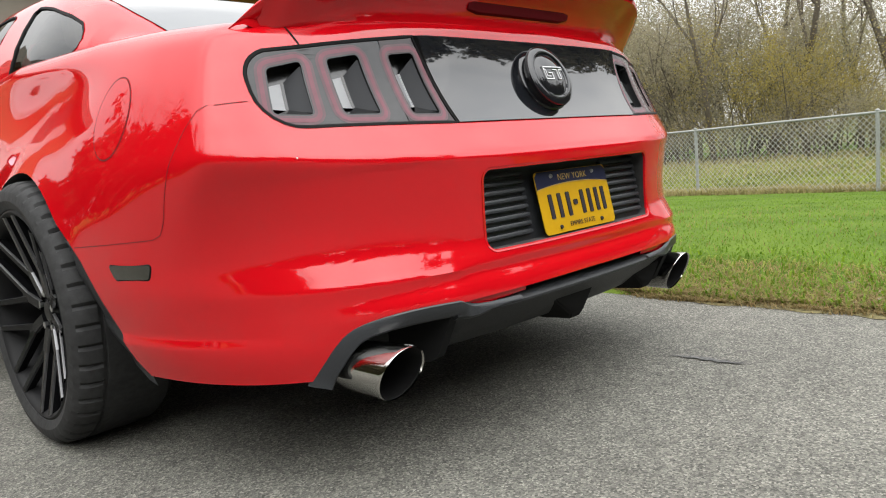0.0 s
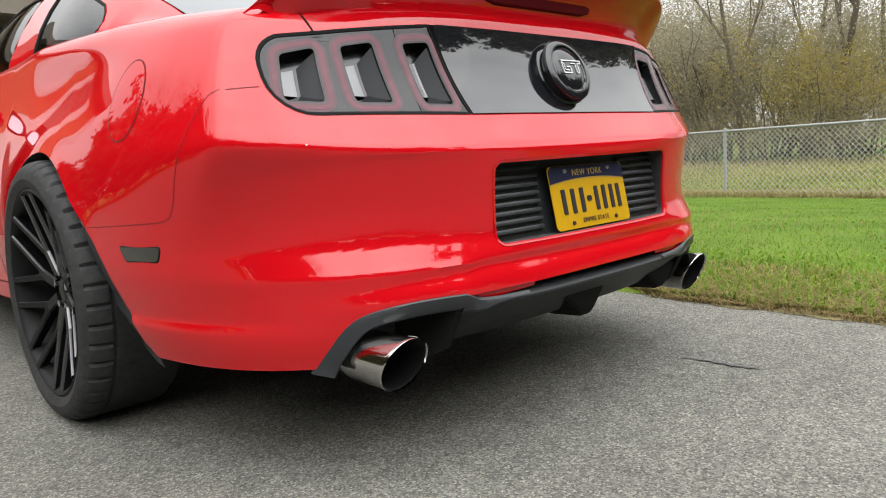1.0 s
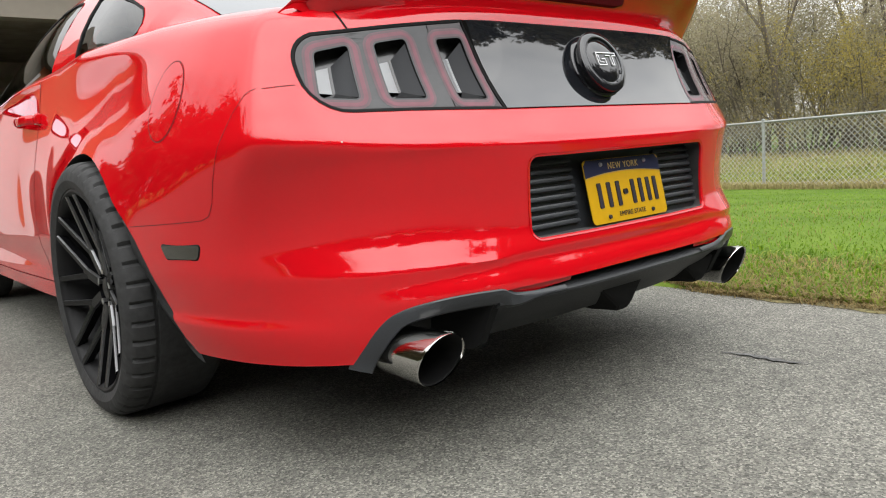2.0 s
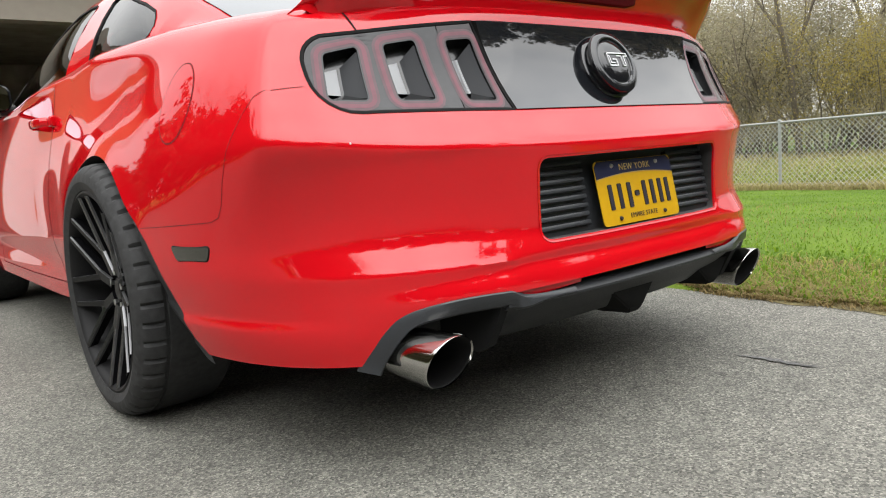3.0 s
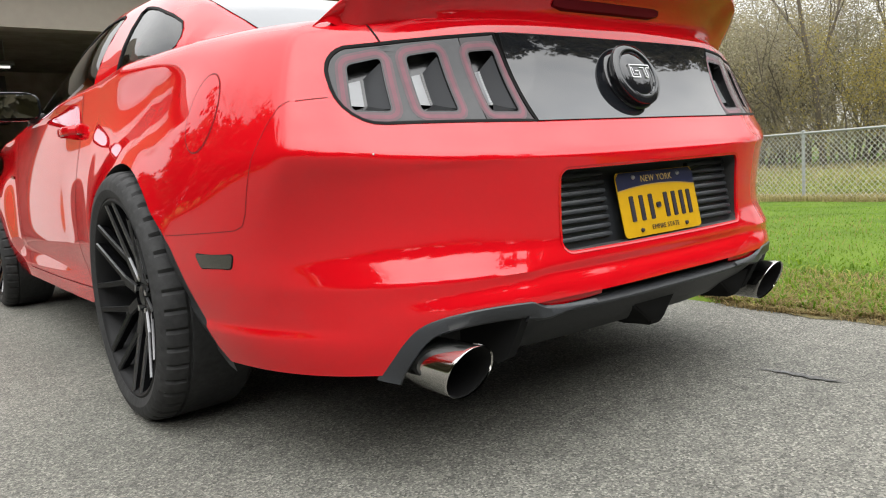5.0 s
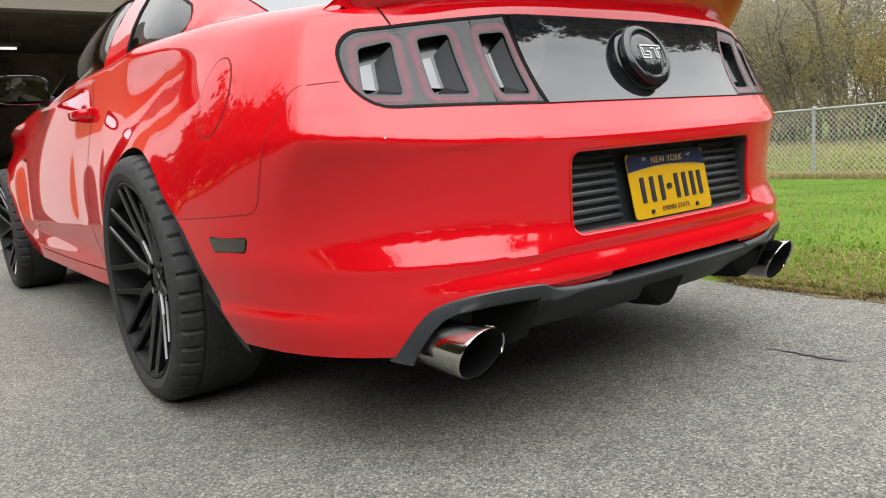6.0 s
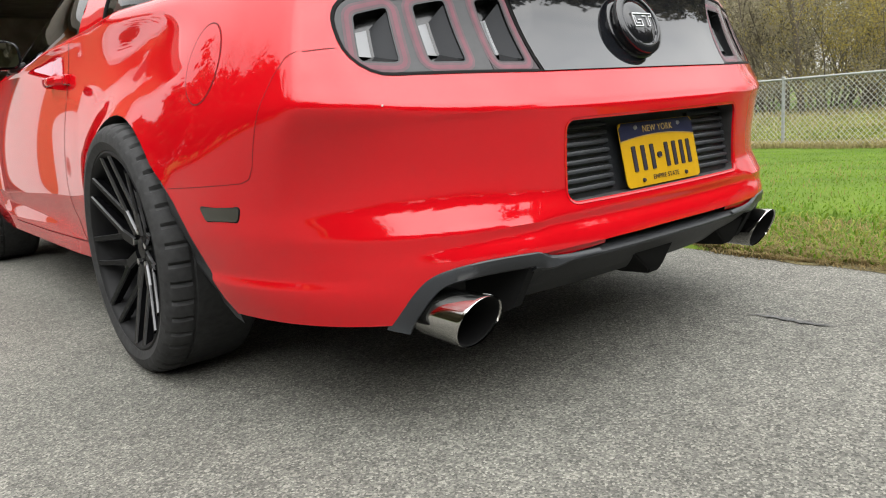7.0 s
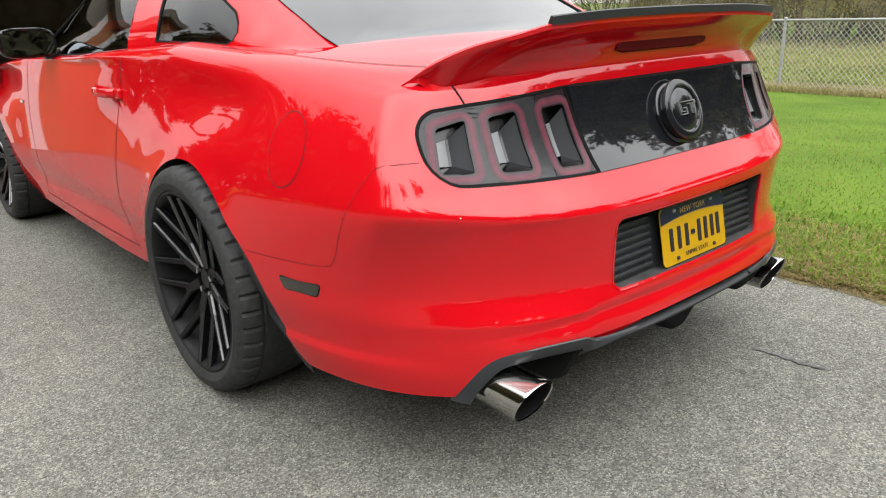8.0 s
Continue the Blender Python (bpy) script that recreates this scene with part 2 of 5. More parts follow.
C_N = [3.4, 3.1, 2.9, 2.85, 2.8, 2.85, 3.1, 3.3, 3.6, 3.8, 3.8, 3.7, 3.6, 3.4]


def fair(ys, v):
    """A table taken with a soft window, so that the panels carry no ripples."""
    w = [(d, math.exp(-(d / 0.75) ** 2)) for d in (-1.2, -0.8, -0.4, 0.0, 0.4, 0.8, 1.2)]
    return sum(k * cubic(V_ROW, ys, v + d) for d, k in w) / sum(k for d, k in w)


FAIR = {}


def body_point(th, along, v):
    """th: 0 at the rear's middle, 90 degrees where the side begins; then `along` metres forward; then th up to 180 at the nose."""
    if v not in FAIR:
        FAIR[v] = (fair(S_A, v), fair(S_Z, v), fair(C_N, v))
    a, zs, n = FAIR[v]
    top = smooth(8.5, 13, v)
    if th <= 90:
        yr, zr = cubic(V_ROW, R_Y, v), cubic(V_ROW, R_Z, v)
        s, c = max(0.0, math.sin(radians(th))), max(0.0, math.cos(radians(th)))
        x = a * s ** (2 / n)
        # outside the plate the bumper breaks in a crisp edge between two flat bands
        brk = smooth(0.420, 0.440, x) * (1 - smooth(0.80, 0.92, x)) * smooth(1.9, 2.3, v) * (1 - smooth(3.4, 3.8, v))
        yr += (lerp_table(V_ROW, R_Y, v) - yr) * brk
        y = YC - (YC - yr) * c ** (2 / n)
        z = zr + (zs - zr) * smooth(0.35, 0.95, s)
        # the upright edge where wing and rear meet
        u = s ** (2 / n)
        t = max(0.0, 1 - abs(u - 0.897) / (0.16 if u < 0.897 else 0.100))
        rid = 0.052 * t ** 1.25 * smooth(1.5, 8.6, v) * (1 - smooth(10.5, 12.6, v))
        x, y = x + 0.55 * rid, y - 0.83 * rid
        if th == 90:
            y = YC + along
    else:
        s, c = max(0.0, math.sin(radians(th))), max(0.0, -math.cos(radians(th)))
        x, y, z = a * s ** (2 / 2.6), YC + along + (1.32 - 0.25 * smooth(5, 13, v)) * c ** (2 / 2.6), zs
    # the lower bumper is flatter below the plate
    y += 0.027 * math.exp(-((v - 2.6) / 1.15) ** 2) * (1 - smooth(0.22, 0.66, x)) * (1 - smooth(-0.95, -0.80, y))
    # crisp fold along the lower bumper, outside the plate
    y -= 0.0045 * max(0.0, 1 - abs(v - 3.0) / 0.95) * smooth(0.420, 0.440, x) * (1 - smooth(0.78, 0.90, x)) * (1 - smooth(-0.95, -0.80, y))
    y -= 0.007 * max(0.0, 1 - abs(v - 1.55) / 0.62) * smooth(0.40, 0.46, x) * (1 - smooth(0.60, 0.74, x)) * (1 - smooth(-0.95, -0.80, y))
    # small step along the bumper's lower side
    x += 0.009 * (1 - smooth(0.326, 0.346, z)) * (1 - smooth(-0.35, -0.2, y)) * smooth(0.70, 0.89, x)
    x += top * (0.075 * smooth(-0.6, 0.6, y) + 0.052 * smooth(0.45, 1.1, y))
    x *= lerp_table([-0.1, 0.5, 1.4, 2.2, 2.8], [1, 0.985, 0.985, 0.985, 0.985], y)
    z += smooth(6, 13, v) * lerp_table([-0.75, -0.25, 0.25, 0.7, 1.2, 1.9, 2.4, 3.6], [0, 0.032, 0.048, 0.022, -0.012, -0.045, -0.07, -0.22], y)
    # flared lips round the wheels and the scallop along the door
    for yw in (AXLE, AXLE + BASE):
        r = math.hypot(y - yw, z - 0.345)
        x += 0.009 * math.exp(-((r - 0.360) / 0.058) ** 2) * smooth(0.25, 0.6, x)
    door = smooth(0.30, 0.98, y) * (1 - smooth(2.05, 2.4, y)) if th == 90 else 0.0
    flat = 0.910 - (0.20 if z > 0.48 else 0.35) * (z - 0.48) ** 2 - 0.012 * math.exp(-((z - 0.38) / 0.06) ** 2)
    door *= 1 - smooth(0.935, 0.995, z)
    x += (flat - x) * door
    # the haunch leans in above the rear wheel
    x -= 0.020 * math.exp(-((y + 0.05) / 0.30) ** 2) * smooth(0.75, 0.89, z) * (1 - smooth(0.89, 1.0, z)) * smooth(0.3, 0.6, x)
    return Vector((-x, y, z))


def outline_params():
    rear = [90 * (i / 400) for i in range(401)]
    pts = [body_point(t, 0, 6) for t in rear]
    run = [0.0]
    for p, q in zip(pts, pts[1:]):
        run.append(run[-1] + (q - p).length)
    n = 70
    th = [(float(np.interp(run[-1] * i / n, run, rear)), 0.0) for i in range(n)]
    th += [(90.0, 2.45 * i / 100) for i in range(101)]
    th += [(90 + 90 * i / 14, 2.45) for i in range(1, 15)]
    return th


def nose_hood(p, k):
    return Vector((p.x * k, p.y, p.z + (0.022 if p.y < 0.2 else 0.05) * (1 - k * k)))


def body_mesh():
    par = outline_params()
    rows = [i * 13 / 91 for i in range(92)]
    verts, faces = [], []
    half = [[body_point(t, al, v) for v in rows] for t, al in par]
    loop = [[p for p in col] for col in half] + [[Vector((-p.x, p.y, p.z)) for p in col] for col in half[::-1][1:-1]]
    full = []
    for col in loop:
        b, t = col[0], col[-1]
        full.append([Vector((b.x * k, b.y, b.z + h)) for k, h in ((0.0, 0.09), (0.6, 0.09), (0.88, 0.08), (0.95, 0.006))] + col + [nose_hood(t, k) for k in (0.93, 0.8, 0.6, 0.4, 0.2, 0.0)])
    m = len(full[0])
    for col in full:
        verts += col
    for i in range(len(full)):
        j = (i + 1) % len(full)
        for q in range(m - 1):
            faces.append((i * m + q, j * m + q, j * m + q + 1, i * m + q + 1))
    bm = bmesh.new()
    vs = [bm.verts.new(v) for v in verts]
    for n, f in enumerate(faces):
        bm.faces.new([vs[i] for i in f]).material_index = 1 if n % (m - 1) < 4 else 0
    bmesh.ops.remove_doubles(bm, verts=bm.verts, dist=0.0006)
    bmesh.ops.dissolve_degenerate(bm, edges=bm.edges[:], dist=0.0002)
    bmesh.ops.recalc_face_normals(bm, faces=bm.faces)
    me = bpy.data.meshes.new("body")
    bm.to_mesh(me)
    bm.free()
    for mt in (RED, DARK):
        me.materials.append(mt)
    return me


def prism(outline, lo, hi, axis):
    """A closed prism over a plane outline, along an axis."""
    def at(a, b, h):
        return {"x": (h, a, b), "y": (a, h, b), "z": (a, b, h)}[axis]
    n = len(outline)
    v = [at(a, b, lo) for a, b in outline] + [at(a, b, hi) for a, b in outline]
    f = [tuple(range(n)), tuple(range(n, 2 * n))] + [(i, (i + 1) % n, n + (i + 1) % n, n + i) for i in range(n)]
    me = mesh_of("cutter", v, f, [RED, DARK], False)
    me.polygons.foreach_set("material_index", [1] * len(me.polygons))
    return me


def round_rect(x0, z0, x1, z1, r, n=5):
    pts = []
    for cx, cz, a0 in ((x1 - r, z1 - r, 0), (x0 + r, z1 - r, 90), (x0 + r, z0 + r, 180), (x1 - r, z0 + r, 270)):
        for i in range(n + 1):
            a = radians(a0 + 90 * i / n)
            pts.append((cx + r * math.cos(a), cz + r * math.sin(a)))
    return pts


# rear edge of the rear arch, from its shoulder to its foot: metres behind the axle, height
ARCH_FOOT = [(0.352, 0.555), (0.394, 0.510), (0.428, 0.455), (0.456, 0.400), (0.482, 0.342), (0.506, 0.283), (0.540, 0.238)]


def arch_outline(yw, flare):
    pts = []
    for i in range(25):
        a = radians(-12 + 204 * i / 24) if not flare else radians(-12 + 150 * i / 24)
        pts.append((yw - 0.012 + 0.382 * math.cos(a), 0.347 + 0.378 * math.sin(a)))
    if flare:
        pts += [(yw - c, d) for c, d in ARCH_FOOT] + [(yw - 0.575, 0.05), (yw + 0.39, 0.05)]
    else:
        pts += [(yw - 0.39, 0.05), (yw + 0.39, 0.05)]
    return pts


def spline(pts, n):
    """A smooth curve through plane points."""
    q = [pts[0]] + list(pts) + [pts[-1]]
    out = []
    for i in range(1, len(q) - 2):
        for j in range(n):
            t = j / n
            out.append(tuple(0.5 * (2 * q[i][k] + (q[i + 1][k] - q[i - 1][k]) * t + (2 * q[i - 1][k] - 5 * q[i][k] + 4 * q[i + 1][k] - q[i + 2][k]) * t * t
                                    + (3 * q[i][k] - q[i - 1][k] - 3 * q[i + 1][k] + q[i + 2][k]) * t ** 3) for k in (0, 1)))
    return out + [pts[-1]]


# lower edge of the painted bumper over an exhaust, from its foot to the notch
EDGE_CURVE = spline([(0.722, 0.240), (0.716, 0.257), (0.705, 0.285), (0.690, 0.317), (0.666, 0.347), (0.631, 0.364), (0.575, 0.374), (0.515, 0.377), (0.456, 0.376)], 5)


def cut(me, cutters):
    ob = new("work", me)
    made = []
    for c in cutters:
        co = new("work_cutter", c)
        made.append(co)
        md = ob.modifiers.new("cut", "BOOLEAN")
        md.operation, md.solver, md.object = "DIFFERENCE", "EXACT", co
    dg = bpy.context.evaluated_depsgraph_get()
    out = bpy.data.meshes.new_from_object(ob.evaluated_get(dg))
    for o in (ob, *made):
        bpy.data.objects.remove(o)
    return out


RECESS = round_rect(-0.345, 0.463, 0.345, 0.637, 0.022)


def lamp_outline(grow=0.0):
    """The tail lamp's outline in x and z (left side), rounded at its outer end."""
    pts = []
    top_in, bot_in = (-0.385, 0.938), (-0.352, 0.744)
    out = -0.755
    r = 0.075
    g = grow
    pts.append((bot_in[0] + g, bot_in[1] - g))
    for i in range(7):
        a = radians(270 - 90 * i / 6)
        pts.append((out + r + (r + g) * math.cos(a), 0.752 + r + (r + g) * math.sin(a)))
    for i in range(7):
        a = radians(180 - 75 * i / 6)
        pts.append((out + 0.062 + (0.062 + g) * math.cos(a), 0.912 - 0.062 + (0.062 + g) * math.sin(a)))
    pts.append((top_in[0] + g, top_in[1] + g))
    return pts


V_FINE = [i * 13 / 104 for i in range(105)]
TH_FINE = [90 * i / 300 for i in range(301)]
REAR_X = np.linspace(0.0, 0.90, 181)
SIDE_Y = np.linspace(-1.0, 2.4, 341)
CORNER = [[body_point(t, 0, v) for t in TH_FINE] for v in V_FINE]
FLANK = [[body_point(90, a, v) for a in np.linspace(0, 2.5, 126)] for v in V_FINE]
REAR_TY = np.array([np.interp(REAR_X, [-p.x for p in row], [p.y for p in row]) for row in CORNER])
REAR_TZ = np.array([np.interp(REAR_X, [-p.x for p in row], [p.z for p in row]) for row in CORNER])
SIDE_TX = np.array([np.interp(SIDE_Y, [p.y for p in row[60:] + fl], [p.x for p in row[60:] + fl]) for row, fl in zip(CORNER, FLANK)])
SIDE_TZ = np.array([np.interp(SIDE_Y, [p.y for p in row[60:] + fl], [p.z for p in row[60:] + fl]) for row, fl in zip(CORNER, FLANK)])


def look_up(grid, tv, tz, a, z):
    s = min(max((a - grid[0]) / (grid[1] - grid[0]), 0.0), len(grid) - 1.001)
    i = int(s)
    s -= i
    return float(np.interp(z, tz[:, i], tv[:, i])) * (1 - s) + float(np.interp(z, tz[:, i + 1], tv[:, i + 1])) * s


def rear_point(x, z, off=0.0):
    """The body's surface at the rear, over a place x, z; off: metres out of it."""
    def pt(x, z):
        return Vector((x, look_up(REAR_X, REAR_TY, REAR_TZ, abs(x), z), z))
    p = pt(x, z)
    if off:
        nrm = (pt(x + 0.008, z) - pt(x - 0.008, z)).cross(pt(x, z + 0.006) - pt(x, z - 0.006)).normalized()
        p = p + (nrm if nrm.y < 0 else -nrm) * off
    return p


def side_point(y, z, off=0.0):
    """The left side's surface over a place y, z."""
    def pt(y, z):
        return Vector((look_up(SIDE_Y, SIDE_TX, SIDE_TZ, y, z), y, z))
    p = pt(y, z)
    if off:
        nrm = (pt(y + 0.012, z) - pt(y - 0.012, z)).cross(pt(y, z + 0.006) - pt(y, z - 0.006)).normalized()
        p = p + (nrm if nrm.x < 0 else -nrm) * off
    return p


def ribbon(points, width, lift, surf, name, material, parent, label="", depth=0.0):
    """A thin strip laid along plane points on a surface function."""
    v, f = [], []
    n = len(points)
    for i, (a, b) in enumerate(points):
        p, q = points[max(i - 1, 0)], points[min(i + 1, n - 1)]
        d = Vector((q[0] - p[0], q[1] - p[1]))
        d = d.normalized() if d.length else Vector((1, 0))
        nx, ny = -d.y * width / 2, d.x * width / 2
        v += [surf(a + nx, b + ny, lift), surf(a - nx, b - ny, lift)]
    for i in range(n - 1):
        f.append((2 * i, 2 * i + 1, 2 * i + 3, 2 * i + 2))
    return raw(name, v, f, material, parent, label)


def ring(inner, outer, surf, l_in, l_out, name, material, parent, label="", back=None):
    """A band between two outlines of equal length; back: depth of a wall turned inward from the inner one."""
    n = len(inner)
    v = [surf(*p, l_in) for p in inner] + [surf(*p, l_out) for p in outer]
    f = [(i, (i + 1) % n, n + (i + 1) % n, n + i) for i in range(n)]
    if back is not None:
        v += [surf(*p, back) for p in inner]
        f += [(i, (i + 1) % n, 2 * n + (i + 1) % n, 2 * n + i) for i in range(n)]
    return raw(name, v, f, material, parent, label)


def patch(outline, surf, lift, name, material, parent, label="", rings=6):
    """A filled patch over an outline, following the surface."""
    n = len(outline)
    cx, cz = sum(p[0] for p in outline) / n, sum(p[1] for p in outline) / n
    v, f = [], []
    for k in range(rings):
        s = 1 - k / rings
        v += [surf(cx + (a - cx) * s, cz + (b - cz) * s, lift) for a, b in outline]
    v.append(surf(cx, cz, lift))
    for k in range(rings - 1):
        f += [(k * n + i, k * n + (i + 1) % n, (k + 1) * n + (i + 1) % n, (k + 1) * n + i) for i in range(n)]
    f += [((rings - 1) * n + i, (rings - 1) * n + (i + 1) % n, len(v) - 1) for i in range(n)]
    return raw(name, v, f, material, parent, label)


def grow(outline, d):
    n = len(outline)
    area = sum(outline[i][0] * outline[(i + 1) % n][1] - outline[(i + 1) % n][0] * outline[i][1] for i in range(n))
    sgn = 1 if area > 0 else -1
    out = []
    for i in range(n):
        p, q = Vector(outline[i - 1]), Vector(outline[(i + 1) % n])
        t = (q - p).normalized()
        out.append((outline[i][0] + sgn * t.y * d, outline[i][1] - sgn * t.x * d))
    return out


car = new("car")
tagged(car, "glossy red two-door sports coupe with black wheels parked on asphalt", "car")

shell = body_mesh()
cutters = []
for yw, fl in ((AXLE, True), (AXLE + BASE, False)):
    for lo, hi in ((-1.2, -0.62), (0.62, 1.2)):
        cutters.append(prism(arch_outline(yw, fl), lo, hi, "x"))
left = [(-x, z) for x, z in EDGE_CURVE]
edge = [(-0.722, 0.1)] + left + [(-0.452, 0.370), (-0.2, 0.373), (0.0, 0.374), (0.2, 0.373), (0.452, 0.370)] + EDGE_CURVE[::-1] + [(0.722, 0.1)]
cutters.append(prism(edge, -1.4, -0.80, "y"))
cutters.append(prism(RECESS, -1.4, -0.97, "y"))
for sgn in (1, -1):
    o = grow(lamp_outline(), 0.002)
    o = o if sgn == 1 else [(-a, b) for a, b in o][::-1]
    m_ = prism(o, 0, 1, "y")
    # the pocket follows the lamp's face, 45 mm deep
    n_ = len(o)
    for i, (a, b) in enumerate(o):
        y_ = rear_point(a, b).y
        m_.vertices[i].co = (a, y_ - 0.05, b)
        m_.vertices[n_ + i].co = (a * 0.985, y_ + 0.045, b)
    cutters.append(m_)
shell = cut(shell, cutters)
shell.polygons.foreach_set("use_smooth", [True] * len(shell.polygons))
shell.set_sharp_from_angle(angle=radians(38))
body = new("body", shell)
body.parent = car
tagged(body, "glossy red painted body panels")


# ---- roof, pillars and glass ----
G_Y = [-0.62, -0.31, -0.10, 0.10, 0.50, 0.80, 1.10, 1.40, 1.80, 2.20]
G_ZC = [1.000, 1.045, 1.132, 1.218, 1.333, 1.375, 1.388, 1.355, 1.170, 0.970]
G_XR = [0.66, 0.645, 0.632, 0.615, 0.565, 0.545, 0.55, 0.56, 0.60, 0.66]


def belt(y):
    p = body_point(90, y - YC, 13) if y >= YC else side_point(y, 0.992 + 0.03 * smooth(-0.75, -0.25, y))
    if y >= YC:
        return -p.x, p.z
    return 0.705 + 0.075 * smooth(-0.6, 0.6, y), p.z + 0.006 * smooth(-0.4, -0.1, y)


def cabin(y, inset=0.0):
    xb, zb = belt(y)
    zc, xr = cubic(G_Y, G_ZC, y), cubic(G_Y, G_XR, y)
    zr = zc - 0.022
    zb = min(zb, zr - 0.004)
    e = 1.0 + 0.42 * smooth(-0.35, 0.03, y) - 0.17 * smooth(0.15, 0.75, y)
    return xb - inset, zb, xr - inset * 0.8, zr - inset, zc - inset, e


def cabin_side(y, z, off=0.0):
    def pt(y, z):
        xb, zb, xr, zr, zc, e = cabin(y)
        s = min(max((z - zb) / (zr - zb), 0.0), 1.0) ** (e / 2)
        return Vector((-(xr + (xb - xr) * math.sqrt(max(0.0, 1 - s * s)) ** (2 / e)), y, z))
    p = pt(y, z)
    if off:
        dy, dz = pt(y + 0.004, z) - p, pt(y, z + 0.004) - p
        nrm = dy.cross(dz).normalized()
        p += (nrm if nrm.x < 0 else -nrm) * off
    return p


def cabin_top(x, y, off=0.0):
    def pt(x, y):
        xb, zb, xr, zr, zc, e = cabin(y)
        return Vector((x, y, zr + (zc - zr) * (1 - (x / xr) ** 2)))
    p = pt(x, y)
    if off:
        dx, dy = pt(x + 0.004, y) - p, pt(x, y + 0.004) - p
        p += dx.cross(dy).normalized() * off
    return p


def cabin_mesh(inset, y0, y1, name, depth):
    ys = np.linspace(y0, y1, 96)
    verts, faces = [], []
    m = 0
    for y in ys:
        xb, zb, xr, zr, zc, e = cabin(float(y), inset)
        sec = [(xb, zb - depth)]
        for i in range(15):
            f = radians(90 * i / 14)
            sec.append((xr + (xb - xr) * max(0.0, math.cos(f)) ** (2 / e), zb + (zr - zb) * math.sin(f) ** (2 / e)))
        for i in range(1, 8):
            x = xr * (1 - i / 7)
            sec.append((x, zr + (zc - zr) * (1 - (x / xr) ** 2)))
        col = [(-x, float(y), z) for x, z in sec] + [(x, float(y), z) for x, z in sec[::-1][1:]]
        m = len(col)
        verts += col
    for i in range(len(ys) - 1):
        for q in range(m - 1):
            faces.append((i * m + q, i * m + q + 1, (i + 1) * m + q + 1, (i + 1) * m + q))
        faces.append((i * m + m - 1, i * m, (i + 1) * m, (i + 1) * m + m - 1))
    faces.append(list(range(m)))
    faces.append([(len(ys) - 1) * m + q for q in range(m)])
    me = mesh_of(name, verts, faces, [RED, TRIM], True)
    return me


QUARTER = [(0.525, 1.038), (0.27, 1.038), (0.04, 1.035), (0.008, 1.046), (0.0, 1.068), (0.022, 1.095), (0.06, 1.122), (0.17, 1.163), (0.283, 1.197), (0.42, 1.236), (0.55, 1.266), (0.63, 1.280), (0.648, 1.268), (0.60, 1.20), (0.56, 1.13)]
DOORWIN = [(0.74, 1.008), (0.90, 0.992), (1.15, 0.982), (1.45, 0.972), (1.80, 0.960), (1.86, 0.973), (1.80, 1.030), (1.60, 1.165), (1.45, 1.245), (1.30, 1.290), (1.15, 1.310), (1.0, 1.314), (0.90, 1.304), (0.86, 1.285), (0.81, 1.20), (0.765, 1.10)]
BACKLIGHT = round_rect(-0.47, -0.36, 0.47, 0.52, 0.05)
BACKLIGHT = [(x * (1.285 - 0.15 * smooth(0.0, 0.5, y)), y - 0.02 * (1 - (x / 0.47) ** 2) * (1 - smooth(-0.3, 0.0, y))) for x, y in dense(BACKLIGHT, 0.08)]
SCREEN = round_rect(-0.52, 1.43, 0.52, 2.08, 0.05)
SCREEN = [(x * (0.95 + 0.2 * smooth(1.4, 2.1, y)), y) for x, y in SCREEN]

cab = cabin_mesh(0.0, -0.60, 2.18, "roof", 0.03)
inner = cabin_mesh(0.03, -0.10, 2.06, "cutter", 0.06)
inner.polygons.foreach_set("material_index", [1] * len(inner.polygons))
cab = cut(cab, [inner, prism(QUARTER, -1.2, 1.2, "x"), prism(DOORWIN, -1.2, 1.2, "x"), prism(BACKLIGHT, 0.998, 1.6, "z"), prism(SCREEN, 0.99, 1.6, "z")])
cab.polygons.foreach_set("use_smooth", [True] * len(cab.polygons))
cab.set_sharp_from_angle(angle=radians(38))
roof = new("roof", cab)
roof.parent = car
tagged(roof, "red roof with pillars")


def window_pane(name, outline, surf, label, mirror=False, glass=GLASS):
    def put(a, b, off=0.0):
        p = surf(a, b, off)
        return Vector((-p.x, p.y, p.z)) if mirror else p
    w = patch(grow(outline, 0.004), put, -0.004, name, glass, car, label)
    ring(grow(outline, -0.003), grow(outline, 0.003), put, 0.0, 0.002, "window_seal", TRIM, w, "black rubber window seal", back=-0.012)
    return w


for mir in (False, True):
    window_pane("quarter_window", QUARTER, cabin_side, "tinted rear quarter window", mir)
    window_pane("door_window", DOORWIN, cabin_side, "tinted door window", mir)
window_pane("rear_window", BACKLIGHT, cabin_top, "large sloping rear window reflecting the sky", False, REARGLASS)
window_pane("windscreen", SCREEN, cabin_top, "sloping windscreen")
raw("cabin_floor", [(-0.70, 0.0, 1.050), (0.70, 0.0, 1.050), (0.74, 0.7, 1.045), (-0.74, 0.7, 1.045), (-0.74, 2.0, 0.985), (0.74, 2.0, 0.985)], [(0, 1, 2, 3), (3, 2, 5, 4)], SEAT, car, "dark interior trim at window height", False)
for sx in (-0.38, 0.38):
    part("front_seat", box_bm(0.46, 0.12, 0.22, pose(sx, 0.80, 1.09, -14, 0, 0), 0.04, 3), SEAT, car, "dark seat back")
    part("headrest", box_bm(0.26, 0.09, 0.16, pose(sx, 0.76, 1.245, -10, 0, 0), 0.035, 3), SEAT, car, "dark padded headrest")


